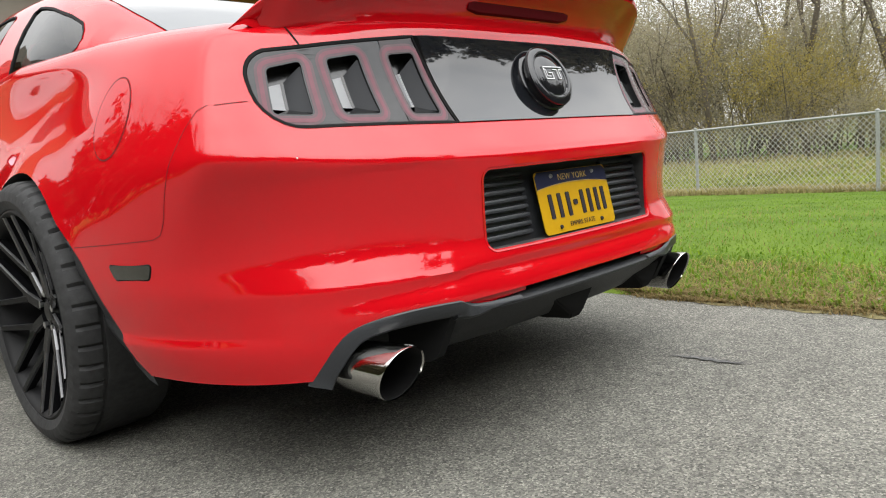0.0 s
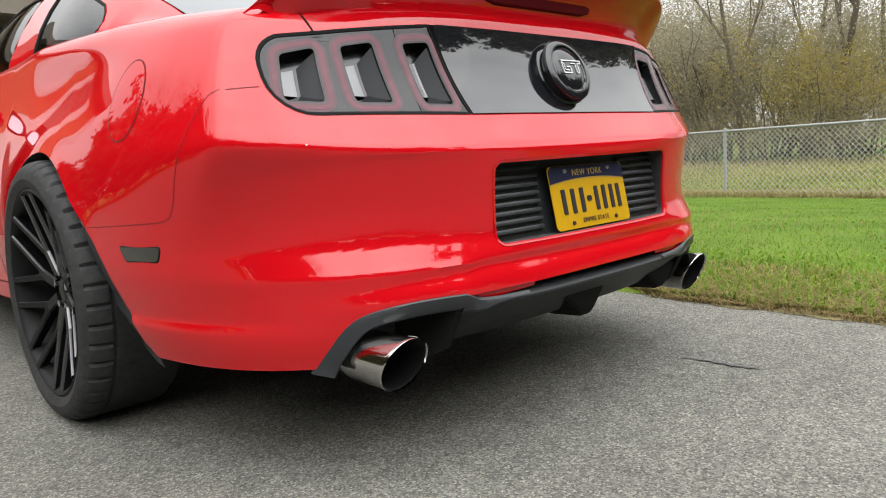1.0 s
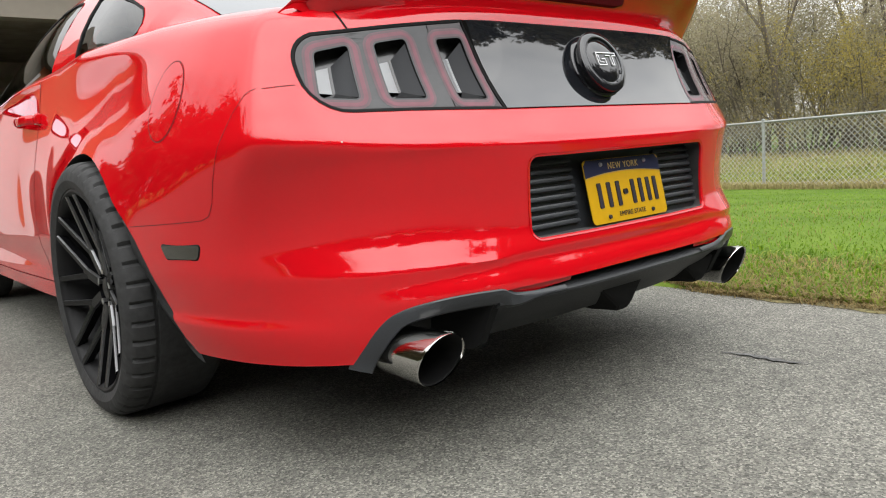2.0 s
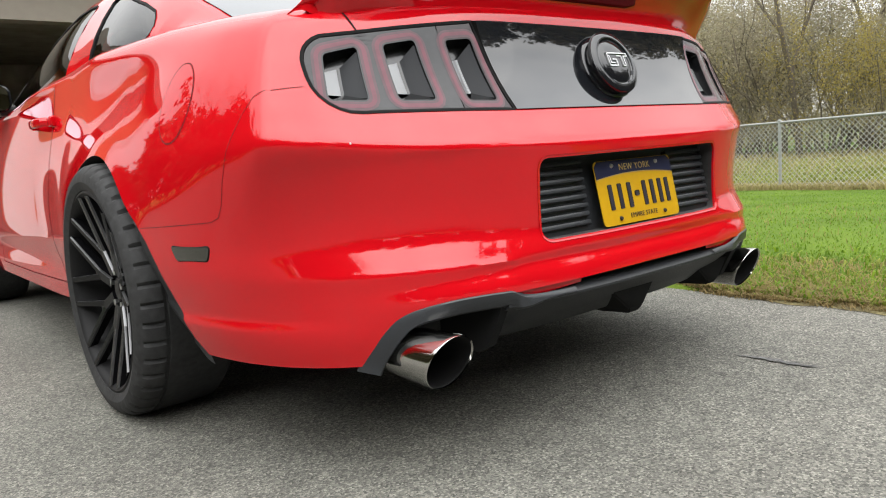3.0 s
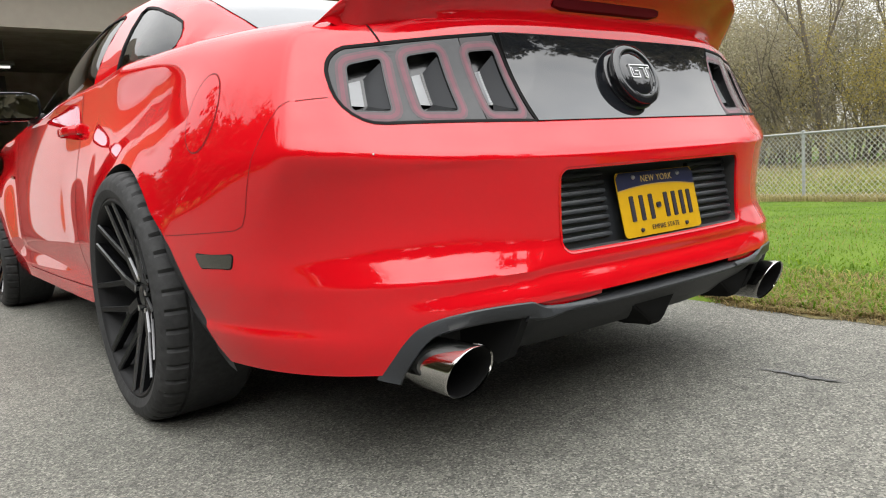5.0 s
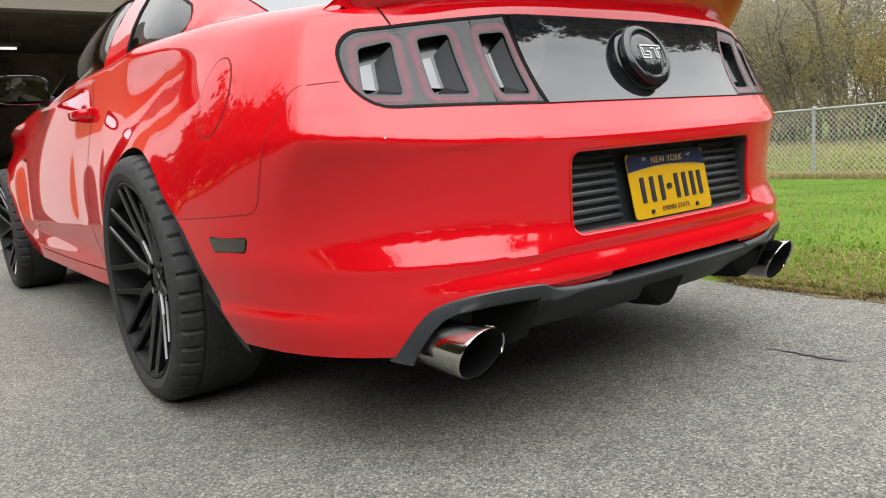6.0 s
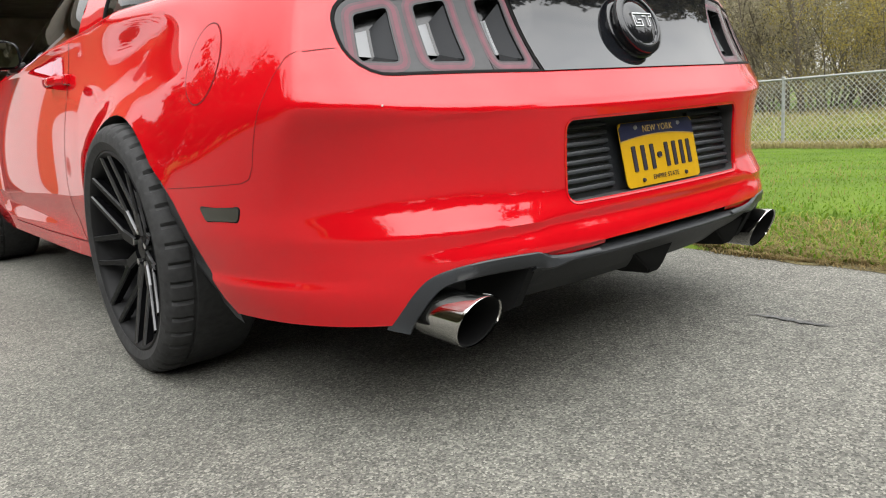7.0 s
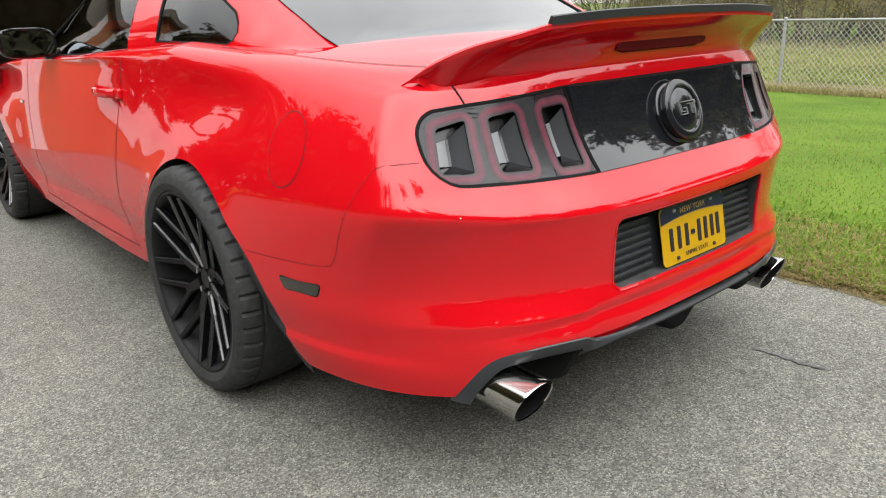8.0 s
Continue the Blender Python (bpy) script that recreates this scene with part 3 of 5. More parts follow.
# ---- wheels ----
def tyre_mesh():
    prof = [(0.020, RIM_R), (0.004, RIM_R + 0.008), (-0.004, RIM_R + 0.030), (0.000, RIM_R + 0.052), (0.010, TYRE_R - 0.012), (0.020, TYRE_R - 0.005), (0.036, TYRE_R - 0.001), (0.062, TYRE_R),
            (0.064, TYRE_R - 0.007), (0.072, TYRE_R - 0.007), (0.074, TYRE_R), (0.135, TYRE_R), (0.185, TYRE_R), (0.232, TYRE_R - 0.003), (0.252, TYRE_R - 0.02), (0.262, RIM_R + 0.03), (0.250, RIM_R)]
    n = 264
    v, f = revolve(prof, n)
    k = len(prof)
    for i in range(n):
        if i % 6 == 0:
            a = 2 * math.pi * i / n
            for q, cutd in ((4, 0.003), (5, 0.008), (6, 0.008), (7, 0.006)):
                h, r = prof[q]
                v[i * k + q] = (h + 0.002, (r - cutd) * math.cos(a), (r - cutd) * math.sin(a))
    return mesh_of("tyre", v, f, RUBBER, True, 30)


def bar(bm, p, q, wp, wq, hp, hq, n=Vector((-1, 0, 0))):
    """A tapered bar, flat towards n, with chamfered edges."""
    p, q = Vector(p), Vector(q)
    d = (q - p).normalized()
    s = d.cross(n).normalized()
    vs = []
    for c, w, h in ((p, wp, hp), (q, wq, hq)):
        for a, b in ((-1.0, -1), (1.0, -1), (0.98, 0.55), (0.80, 1), (-0.80, 1), (-0.98, 0.55)):
            vs.append(bm.verts.new(c + s * (a * w / 2) + n * (b * h / 2)))
    for i in range(6):
        j = (i + 1) % 6
        bm.faces.new((vs[i], vs[j], vs[6 + j], vs[6 + i])).material_index = 1 if i in (2, 4) else 0
    bm.faces.new(vs[:6][::-1])
    bm.faces.new(vs[6:])


def polar(r, a, x):
    return Vector((x, r * math.cos(radians(a)), r * math.sin(radians(a))))


def wheel_thing(parent_car):
    w = new("wheel")
    w.parent = parent_car
    tagged(w, "black mesh-spoke alloy wheel with a low tyre")
    t = new("tyre", tyre_mesh())
    t.parent = w
    tagged(t, "black rubber tyre with a notched tread shoulder")
    prof = [(0.022, RIM_R + 0.004), (0.006, RIM_R + 0.006), (0.003, RIM_R), (0.008, RIM_R - 0.008), (0.020, RIM_R - 0.013), (0.05, RIM_R - 0.022), (0.12, RIM_R - 0.032), (0.25, RIM_R - 0.03)]
    v, f = revolve(prof, 96)
    raw("rim", v, f, BARREL, w, "gloss black rim barrel and lip")
    v, f = revolve([(0.10, 0.0), (0.10, 0.165), (0.125, 0.17), (0.125, 0.0)], 48)
    raw("brake_disc", v, f, mat("brake_iron", (0.048, 0.045, 0.042), 0.45, 0.8), w, "dark iron brake disc")
    v, f = revolve([(0.13, 0.03), (0.20, 0.20), (0.20, RIM_R - 0.03)], 48)
    raw("brake_shield", v, f, DARK, w)
    v, f = revolve([(0.082, 0.0), (0.058, 0.0), (0.056, 0.028), (0.060, 0.032), (0.064, 0.062), (0.095, 0.075)], 40)
    raw("hub", v, f, WHEELBLACK, w, "gloss black wheel hub with a centre cap")
    for i in range(8):
        a = 45 * i + 17
        bm = bmesh.new()
        bar(bm, polar(0.045, a, 0.068), polar(0.140, a, 0.0535), 0.030, 0.032, 0.032, 0.030)
        for sg in (-1, 1):
            bar(bm, polar(0.118, a + sg * 3.0, 0.0565), polar(RIM_R - 0.008, a + sg * 14.6, 0.014), 0.019, 0.016, 0.030, 0.024)
        part("spoke", bm, WHEELBLACK, w).data.materials.append(EDGE_GLINT)
    for i in range(5):
        c = polar(0.050, 72 * i + 20, 0.062)
        bm = bmesh.new()
        bmesh.ops.create_cone(bm, cap_ends=True, segments=6, radius1=0.010, radius2=0.008, depth=0.022, matrix=Matrix.Translation(c) @ pose(0, 0, 0, 0, 90, 0))
        part("lug_nut", bm, SCREW, w, "bare steel lug nut")
    return w


wheel = wheel_thing(car)
wheel.matrix_basis = pose(-0.968, AXLE, TYRE_R)
for m_ in (pose(-0.948, AXLE + BASE, TYRE_R, 31), pose(0.968, AXLE, TYRE_R, 10, 0, 180), pose(0.948, AXLE + BASE, TYRE_R, 50, 0, 180)):
    copy_thing(wheel, m_)


# ---- ground, road and lawn ----
ASPHALT = bpy.data.materials.new("asphalt")
ASPHALT.use_nodes = True
at = ASPHALT.node_tree
ab = at.nodes["Principled BSDF"]
ab.inputs["Roughness"].default_value = 0.85
ab.inputs["Specular IOR Level"].default_value = 0.3
aco = at.nodes.new("ShaderNodeTexCoord")


def tex(kind, scale, detail=4):
    n = at.nodes.new(kind)
    n.inputs["Scale"].default_value = scale
    if kind == "ShaderNodeTexNoise":
        n.inputs["Detail"].default_value = detail
    at.links.new(aco.outputs["Object"], n.inputs["Vector"])
    return n


a_vor = tex("ShaderNodeTexVoronoi", 215)
a_fine = tex("ShaderNodeTexNoise", 420, 3)
a_big = tex("ShaderNodeTexNoise", 1.3, 6)
a_mid = tex("ShaderNodeTexNoise", 14, 6)
a_ramp = at.nodes.new("ShaderNodeValToRGB")
els = a_ramp.color_ramp.elements
els[0].position, els[0].color = 0.0, (0.055, 0.055, 0.048, 1)
els[1].position, els[1].color = 1.0, (0.26, 0.256, 0.218, 1)
e2 = els.new(0.45)
e2.color = (0.115, 0.113, 0.098, 1)
e3 = els.new(0.82)
e3.color = (0.165, 0.160, 0.139, 1)
a_sep = at.nodes.new("ShaderNodeSeparateColor")
at.links.new(a_vor.outputs["Color"], a_sep.inputs[0])
at.links.new(a_sep.outputs[0], a_ramp.inputs[0])
a_mul = at.nodes.new("ShaderNodeMath")
a_mul.operation = "MULTIPLY"
mrs = []
for nd, lo, hi in ((a_fine, 0.72, 1.28), (a_big, 0.86, 1.14), (a_mid, 0.88, 1.12)):
    mr = at.nodes.new("ShaderNodeMapRange")
    mr.inputs[1].default_value, mr.inputs[2].default_value = 0.3, 0.7
    mr.inputs[3].default_value, mr.inputs[4].default_value = lo, hi
    at.links.new(nd.outputs[0], mr.inputs[0])
    mrs.append(mr)
at.links.new(mrs[0].outputs[0], a_mul.inputs[0])
at.links.new(mrs[1].outputs[0], a_mul.inputs[1])
a_mul2 = at.nodes.new("ShaderNodeMath")
a_mul2.operation = "MULTIPLY"
at.links.new(a_mul.outputs[0], a_mul2.inputs[0])
at.links.new(mrs[2].outputs[0], a_mul2.inputs[1])
a_sc = at.nodes.new("ShaderNodeVectorMath")
a_sc.operation = "SCALE"
at.links.new(a_ramp.outputs[0], a_sc.inputs[0])
at.links.new(a_mul2.outputs[0], a_sc.inputs["Scale"])
at.links.new(a_sc.outputs[0], ab.inputs["Base Color"])
a_bump = at.nodes.new("ShaderNodeBump")
a_bump.inputs["Strength"].default_value, a_bump.inputs["Distance"].default_value = 0.55, 0.004
at.links.new(a_vor.outputs["Distance"], a_bump.inputs["Height"])
at.links.new(a_bump.outputs[0], ab.inputs["Normal"])

SOIL = mat("lawn_soil", (0.058, 0.120, 0.009), 0.95, 0, 0, 0.2, 0.22, 55, 0.10, (0.084, 0.116, 0.013), 0.20, 1.1)
EDGE_X = 1.26


def edge_x(y):
    return EDGE_X + 0.03 * math.sin(1.7 * y) + 0.02 * math.sin(5.3 * y + 1) + 0.012 * math.sin(17 * y) + 0.10 * smooth(-0.7, -0.3, y) * (1 - smooth(0.2, 1.0, y)) + 0.75 * max(0.0, -1.75 - y)


def lawn_z(x, y):
    s = x - EDGE_X - 0.75 * max(0.0, -1.75 - y)
    if s <= 0:
        return -0.03
    return 0.012 - 0.56 * smooth(0.5, 13, s) + 0.012 * noise.noise((x * 0.9, y * 0.9, 0)) * min(1.0, s)


def lawn_mesh():
    xs = [0.9, 1.1, 1.2] + [EDGE_X + 0.02 + 0.22 * i ** 1.35 for i in range(46)] + [60, 120, 400, 1500]
    ys = list(np.linspace(-26, -5, 15)) + list(np.linspace(-4.5, 6, 43)) + list(np.linspace(7, 40, 25)) + [60, 120, 400, 1500]
    ys = [-1500, -400, -100] + ys
    v = [(x, y, lawn_z(x, y)) for x in xs for y in ys]
    n = len(ys)
    f = [(i * n + j, (i + 1) * n + j, (i + 1) * n + j + 1, i * n + j + 1) for i in range(len(xs) - 1) for j in range(n - 1)]
    return v, f


v, f = lawn_mesh()
tagged(raw("ground", v, f, SOIL), "green lawn sloping gently down to the fence", "lawn", kind="structure")
ys = [float(y) for y in np.linspace(-14, 12, 261)]
v = []
for y in ys:
    v += [(-9, y, 0.0), (edge_x(y), y, 0.0), (edge_x(y) + 0.015, y, -0.03)]
f = []
for i in range(len(ys) - 1):
    f += [(3 * i, 3 * i + 1, 3 * i + 4, 3 * i + 3), (3 * i + 1, 3 * i + 2, 3 * i + 5, 3 * i + 4)]
tagged(raw("road", v, f, ASPHALT, None, "", False), "grey coarse-grained asphalt driveway", "driveway", kind="structure")
far = [(-1500, -1500, -0.06), (1.1, -1500, -0.06), (1.1, 1500, -0.06), (-1500, 1500, -0.06)]
tagged(raw("ground_behind", far, [(0, 1, 2, 3)], SOIL, None, "", False), "grass beyond the driveway", "lawn", kind="structure")


# ---- garage ahead of the car ----
SIDING = mat("tan_siding", (0.46, 0.19, 0.09), 0.7, 0, 0, 0.3, 0.08, 30, 0.05, (0.42, 0.17, 0.08), 0.08, 2)
WHITE = mat("white_trim", (0.66, 0.65, 0.63), 0.5, 0, 0, 0.4, 0.03, 20)
HEADER = mat("beige_header", (0.165, 0.150, 0.122), 0.6, 0, 0, 0.4, 0.05, 12)
INNER = mat("garage_interior", (0.28, 0.25, 0.22), 0.9, 0, 0, 0.2, 0.25, 4)
GY, GH = 5.5, 2.12


def block(name, x0, x1, y0, y1, z0, z1, material, parent=None, label="", bevel=0.0):
    return part(name, box_bm(x1 - x0, y1 - y0, z1 - z0, pose((x0 + x1) / 2, (y0 + y1) / 2, (z0 + z1) / 2), bevel), material, parent, label, False)


garage = new("garage")
tagged(garage, "attached garage with tan siding, white trim and an open door", "garage")
block("front_wall", -2.46, -1.5, GY, GY + 0.16, -0.06, 2.66, SIDING, garage, "tan siding wall")
block("front_wall", 3.0, 3.5, GY, GY + 0.16, -0.06, 2.66, SIDING, garage, "tan siding wall")
block("header", -1.5, 3.0, GY, GY + 0.16, GH, 2.66, HEADER, garage, "beige beam above the open door")
for x0, x1 in ((-1.74, -1.49), (2.87, 3.0), (-2.48, -2.28)):
    block("door_trim", x0, x1, GY - 0.03, GY + 0.01, -0.02, 2.5, WHITE, garage, "white painted trim board")
block("side_wall", -1.7, -1.5, GY + 0.16, GY + 6.5, -0.06, 2.62, INNER, garage, "dark inner wall")
block("side_wall", 3.0, 3.2, GY + 0.16, GY + 6.5, -0.06, 2.62, INNER, garage, "dark inner wall")
block("back_wall", -1.7, 3.2, GY + 6.5, GY + 6.6, -0.06, 2.62, INNER, garage, "dark rear wall")
block("garage_ceiling", -1.7, 3.2, GY + 0.16, GY + 6.6, 2.62, 2.655, INNER, garage, "dark ceiling")
block("roof", -2.58, 3.8, GY - 0.22, GY + 7, 2.66, 2.80, HEADER, garage, "eaves of the garage roof")
block("garage_floor", -1.5, 3.0, GY, GY + 6.5, -0.055, 0.004, INNER, garage, "concrete floor in shade")


# ---- tail lamps, panel and badge ----
from mathutils.geometry import tessellate_polygon

def rounded(poly, r, n=4):
    """A polygon with rounded corners."""
    out = []
    m = len(poly)
    for i in range(m):
        p, a, b = Vector(poly[i]), Vector(poly[i - 1]), Vector(poly[(i + 1) % m])
        u, w = (a - p).normalized() * r, (b - p).normalized() * r
        for j in range(n + 1):
            t = j / n
            out.append(tuple((p + u) * (1 - t) ** 2 + p * 2 * t * (1 - t) + (p + w) * t * t))
    return out


WELLS = [[(-0.714, 0.873), (-0.646, 0.886), (-0.658, 0.776), (-0.730, 0.782)],
         [(-0.598, 0.888), (-0.532, 0.897), (-0.528, 0.771), (-0.602, 0.774)],
         [(-0.463, 0.896), (-0.398, 0.901), (-0.384, 0.766), (-0.455, 0.768)]]


def holed(outer, holes, surf, lift, name, material, parent, label):
    """A plate with holes that follows the surface."""
    loops = [outer] + holes
    bm = bmesh.new()
    vs = [bm.verts.new((a, b, 0)) for lp in loops for a, b in lp]
    for tri in tessellate_polygon([[Vector((a, b, 0)) for a, b in lp] for lp in loops]):
        bm.faces.new([vs[i] for i in tri])
    for _ in range(5):
        long_ = [e for e in bm.edges if e.calc_length() > 0.022]
        if long_:
            bmesh.ops.subdivide_edges(bm, edges=long_, cuts=1)
            bmesh.ops.triangulate(bm, faces=[f for f in bm.faces if len(f.verts) > 3])
    for vt in bm.verts:
        vt.co = surf(vt.co.x, vt.co.y, lift)
    return part(name, bm, material, parent, label)


def quad(corners, surf, name, material, parent, label="", n=6):
    """A bilinear plate; corners (a, b, lift) bottom-left, bottom-right, top-right, top-left."""
    v, f = [], []
    for j in range(n + 1):
        for i in range(n + 1):
            s, t = i / n, j / n
            c = [corners[0][k] * (1 - s) * (1 - t) + corners[1][k] * s * (1 - t) + corners[2][k] * s * t + corners[3][k] * (1 - s) * t for k in range(3)]
            v.append(surf(*c))
    for j in range(n):
        for i in range(n):
            a = j * (n + 1) + i
            f.append((a, a + 1, a + n + 2, a + n + 1))
    return raw(name, v, f, material, parent, label)


def mix2(p, q, t):
    return (p[0] + (q[0] - p[0]) * t, p[1] + (q[1] - p[1]) * t)


def rim_cut(outline, x0, keep_low):
    """The part of an outline on one side of x = x0, closed by a straight cut."""
    out = []
    n = len(outline)
    for i in range(n):
        p, q = outline[i], outline[(i + 1) % n]
        inside = (p[0] < x0) == keep_low
        if inside:
            out.append(p)
        if ((q[0] < x0) == keep_low) != inside:
            t = (x0 - p[0]) / (q[0] - p[0])
            out.append((x0, p[1] + (q[1] - p[1]) * t))
    return dense(out, 0.02)


def tail_lamp(side):
    def surf(a, b, off=0.0):
        # the far lamp sits a little further out
        p = rear_point(a - ((0.040 + 0.03 * smooth(0.40, 0.50, -a)) * smooth(-0.80, -0.66, a) if side < 0 else 0.0), b, off)
        return Vector((p.x * side, p.y, p.z))
    lamp = new("tail_lamp")
    lamp.parent = car
    tagged(lamp, "smoked tail lamp with three tall red-edged segments")
    line = dense(lamp_outline())
    ring(grow(line, -0.0035), grow(line, 0.0025), surf, 0.001, 0.0015, "gasket", TRIM, lamp, "black lamp gasket", back=-0.02)
    wells = [dense(rounded(w, 0.010), 0.02) for w in WELLS]
    edge_ = grow(line, -0.0045)
    holed(rim_cut(edge_, -0.476, True), wells[:2], surf, -0.001, "lens", LENS, lamp, "smoked clear lens")
    holed(rim_cut(edge_, -0.474, False), wells[2:], surf, -0.001, "lens", LENSDARK, lamp, "dark inner lens on the boot lid")
    for k, (w, wr) in enumerate(zip(WELLS, wells)):
        ring(grow(wr, 0.003), grow(wr, 0.021), surf, -0.0006, -0.0006, "guide_halo", LENSPINK, lamp)
        ring(grow(wr, 0.0080), grow(wr, 0.0160), surf, -0.0002, -0.0002, "light_guide", LENSRED, lamp, "red light guide round a segment")
        ring(wr, grow(wr, 0.001), surf, -0.001, -0.0012, "well", LAMPWELL, lamp, "dark well of a segment", back=-0.035)
        patch(grow(wr, 0.001), surf, -0.035, "well_floor", LAMPWELL, lamp)
        tl, tr, br, bl = w
        m0, m1 = mix2(bl, br, 0.52), mix2(tl, tr, 0.50)
        b0, b1 = mix2(bl, tl, 0.20), mix2(br, tr, 0.06)
        mb = mix2(mix2(bl, br, 0.5), m1, 0.22)
        mt = mix2(m0, m1, 0.76)
        lt = mix2(bl, tl, 0.72)
        rt = mix2(br, tr, 0.94)
        quad([(*b0, -0.020), (*mb, -0.030), (*mt, -0.030), (*lt, -0.026)], surf, "reflector", LAMPCHROME, lamp, "bright ribbed reflector strip")
        quad([(*mb, -0.029), (*b1, -0.006), (*rt, -0.008), (*mt, -0.029)], surf, "louvre", LAMPGREY, lamp, "grey slanted louvre")
        quad([(*mix2(bl, br, 0.06), -0.004), (*mix2(bl, br, 0.94), -0.004), (*b1, -0.0075), (*mb, -0.026)], surf, "louvre_foot", LAMPWELL, lamp, "dark foot of the louvre")
        for i in range(14):
            t = 0.04 + 0.92 * i / 13
            p = mix2(mb, mt, t)
            quad([(p[0] - 0.005, p[1] - 0.0022, -0.0285), (p[0] + 0.001, p[1] - 0.0022, -0.0275), (p[0] + 0.001, p[1] + 0.0022, -0.0275), (p[0] - 0.005, p[1] + 0.0022, -0.0285)], surf, "reflector_rib", LAMPWELL if k < 2 else LAMPCHROME, lamp, "", 1)
    return lamp


for sd in (1, -1):
    tail_lamp(sd)

PANEL = dense([(-0.349, 0.7445), (0.389, 0.7445), (0.421, 0.937), (-0.381, 0.937)], 0.03)


def panel_point(x, z, off=0.0):
    """The hollow face of the panel: it leans at the foot and stands upright at the top."""
    s_ = z - 0.742
    return rear_point(x, 0.742) + Vector((0, 0.68 * s_ - 1.50 * s_ * s_ - off, s_))


deck_panel = patch(PANEL, panel_point, 0.004, "deck_panel", PANELBLACK, car, "gloss black panel between the tail lamps", 10)
ring(PANEL, grow(PANEL, 0.006), panel_point, 0.004, -0.012, "panel_edge", TRIM, deck_panel)

badge = new("rear_badge")
badge.parent = car
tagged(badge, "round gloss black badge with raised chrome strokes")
slope = math.degrees(math.atan2(0.908 - 0.985, 0.935 - 0.742))
bp_ = panel_point(0.012, 0.838)
badge.matrix_basis = Matrix.Translation(bp_) @ pose(0, 0, 0, slope, 0, 0) @ Matrix.Diagonal((1.02, 0.78, 1.02, 1))
v, f = revolve([(0.0, 0.078), (-0.004, 0.083), (-0.012, 0.084), (-0.016, 0.079), (-0.019, 0.073), (-0.026, 0.072), (-0.029, 0.078), (-0.036, 0.081), (-0.044, 0.079), (-0.048, 0.073), (-0.049, 0.064), (-0.046, 0.060), (-0.0445, 0.056), (-0.049, 0.050), (-0.053, 0.030), (-0.054, 0.0)], 72, "y")
raw("badge_cap", v, f, BLACKGLOSS, badge, "gloss black round cap with a stepped rim")
v, f = revolve([(-0.0485, 0.0635), (-0.0502, 0.0622), (-0.0485, 0.0605)], 72, "y")
raw("badge_ring", v, f, GREYPLASTIC, badge, "thin dark grey ring")


def stroke(pts, w, name, material, parent, y0, y1, label=""):
    """A flat raised stroke along points in x and z."""
    bm = bmesh.new()
    for (a, b), (c, d) in zip(pts, pts[1:]):
        p, q = Vector((a, 0, b)), Vector((c, 0, d))
        t = (q - p).normalized()
        s = Vector((-t.z, 0, t.x)) * w / 2
        p, q = p - t * w / 2, q + t * w / 2
        vs = [bm.verts.new(o + Vector((0, y, 0))) for y in (y0, y1) for o in (p + s, q + s, q - s, p - s)]
        for fc in ((0, 1, 2, 3), (4, 5, 6, 7), (0, 1, 5, 4), (1, 2, 6, 5), (2, 3, 7, 6), (3, 0, 4, 7)):
            bm.faces.new([vs[i] for i in fc])
    return part(name, bm, material, parent, label, False)


stroke([(0.0, 0.017), (-0.034, 0.017), (-0.034, -0.015), (-0.004, -0.015), (-0.004, 0.001), (-0.017, 0.001)], 0.0026, "badge_stroke", SATIN, badge, -0.057, -0.050, "chrome angular stroke")
stroke([(-0.034, 0.010), (-0.027, 0.010), (-0.027, -0.008), (-0.012, -0.008)], 0.0018, "badge_stroke", SATIN, badge, -0.057, -0.050, "chrome angular stroke")
stroke([(0.002, 0.017), (0.040, 0.017), (0.040, 0.010), (0.026, 0.010), (0.026, -0.015), (0.018, -0.015), (0.018, 0.010), (0.002, 0.010)], 0.0022, "badge_stroke", SATIN, badge, -0.057, -0.050, "chrome angular stroke")
for a in (-62, -118, -30):
    part("rim_mark", box_bm(0.010, 0.003, 0.0035, Matrix.Translation((0.058 * math.cos(radians(a)), -0.0455, 0.058 * math.sin(radians(a)))) @ pose(0, 0, 0, 0, -a - 90, 0)), GREYPLASTIC, badge, "", False)


# ---- number plate and its recess ----
def recess_y(z):
    return -1.018 + (z - 0.465) * 0.16


recess = raw("plate_recess", [(-0.343, recess_y(0.45), 0.45), (0.343, recess_y(0.45), 0.45), (0.343, recess_y(0.65), 0.65), (-0.343, recess_y(0.65), 0.65)], [(0, 1, 2, 3)], GREYPLASTIC, car, "black ribbed plastic recess behind the plate", False)
rr = dense(RECESS, 0.03)
ring(grow(rr, -0.001), grow(rr, 0.006), rear_point, -0.001, 0.0015, "recess_lip", RED, car, "rounded red lip round the recess", back=-0.006)
for sg in (-1, 1):
    for i in range(8):
        z = 0.482 + 0.0195 * i
        part("rib", box_bm(0.168, 0.016, 0.0105, pose(sg * 0.251, recess_y(z) - 0.004, z, -18), 0.003, 2), GREYPLASTIC, recess)

plate = new("number_plate")
plate.parent = car
tagged(plate, "yellow and navy metal number plate")
plate.matrix_basis = pose(0.004, -1.050, 0.467, -11, 0, 0)
# in the plate's own plane: x across, z up from its lower edge, -y to the rear
v = [(a, 0.0, b) for a, b in round_rect(-0.1525, 0, 0.1525, 0.1525, 0.013)]
n_ = len(v)
v += [(a, 0.0018, b) for a, _, b in v]
f = [tuple(range(n_)), tuple(range(n_, 2 * n_))[::-1]] + [(i, (i + 1) % n_, n_ + (i + 1) % n_, n_ + i) for i in range(n_)]
raw("plate_sheet", v, f, PLATEYELLOW, plate, "pressed yellow metal sheet", False)


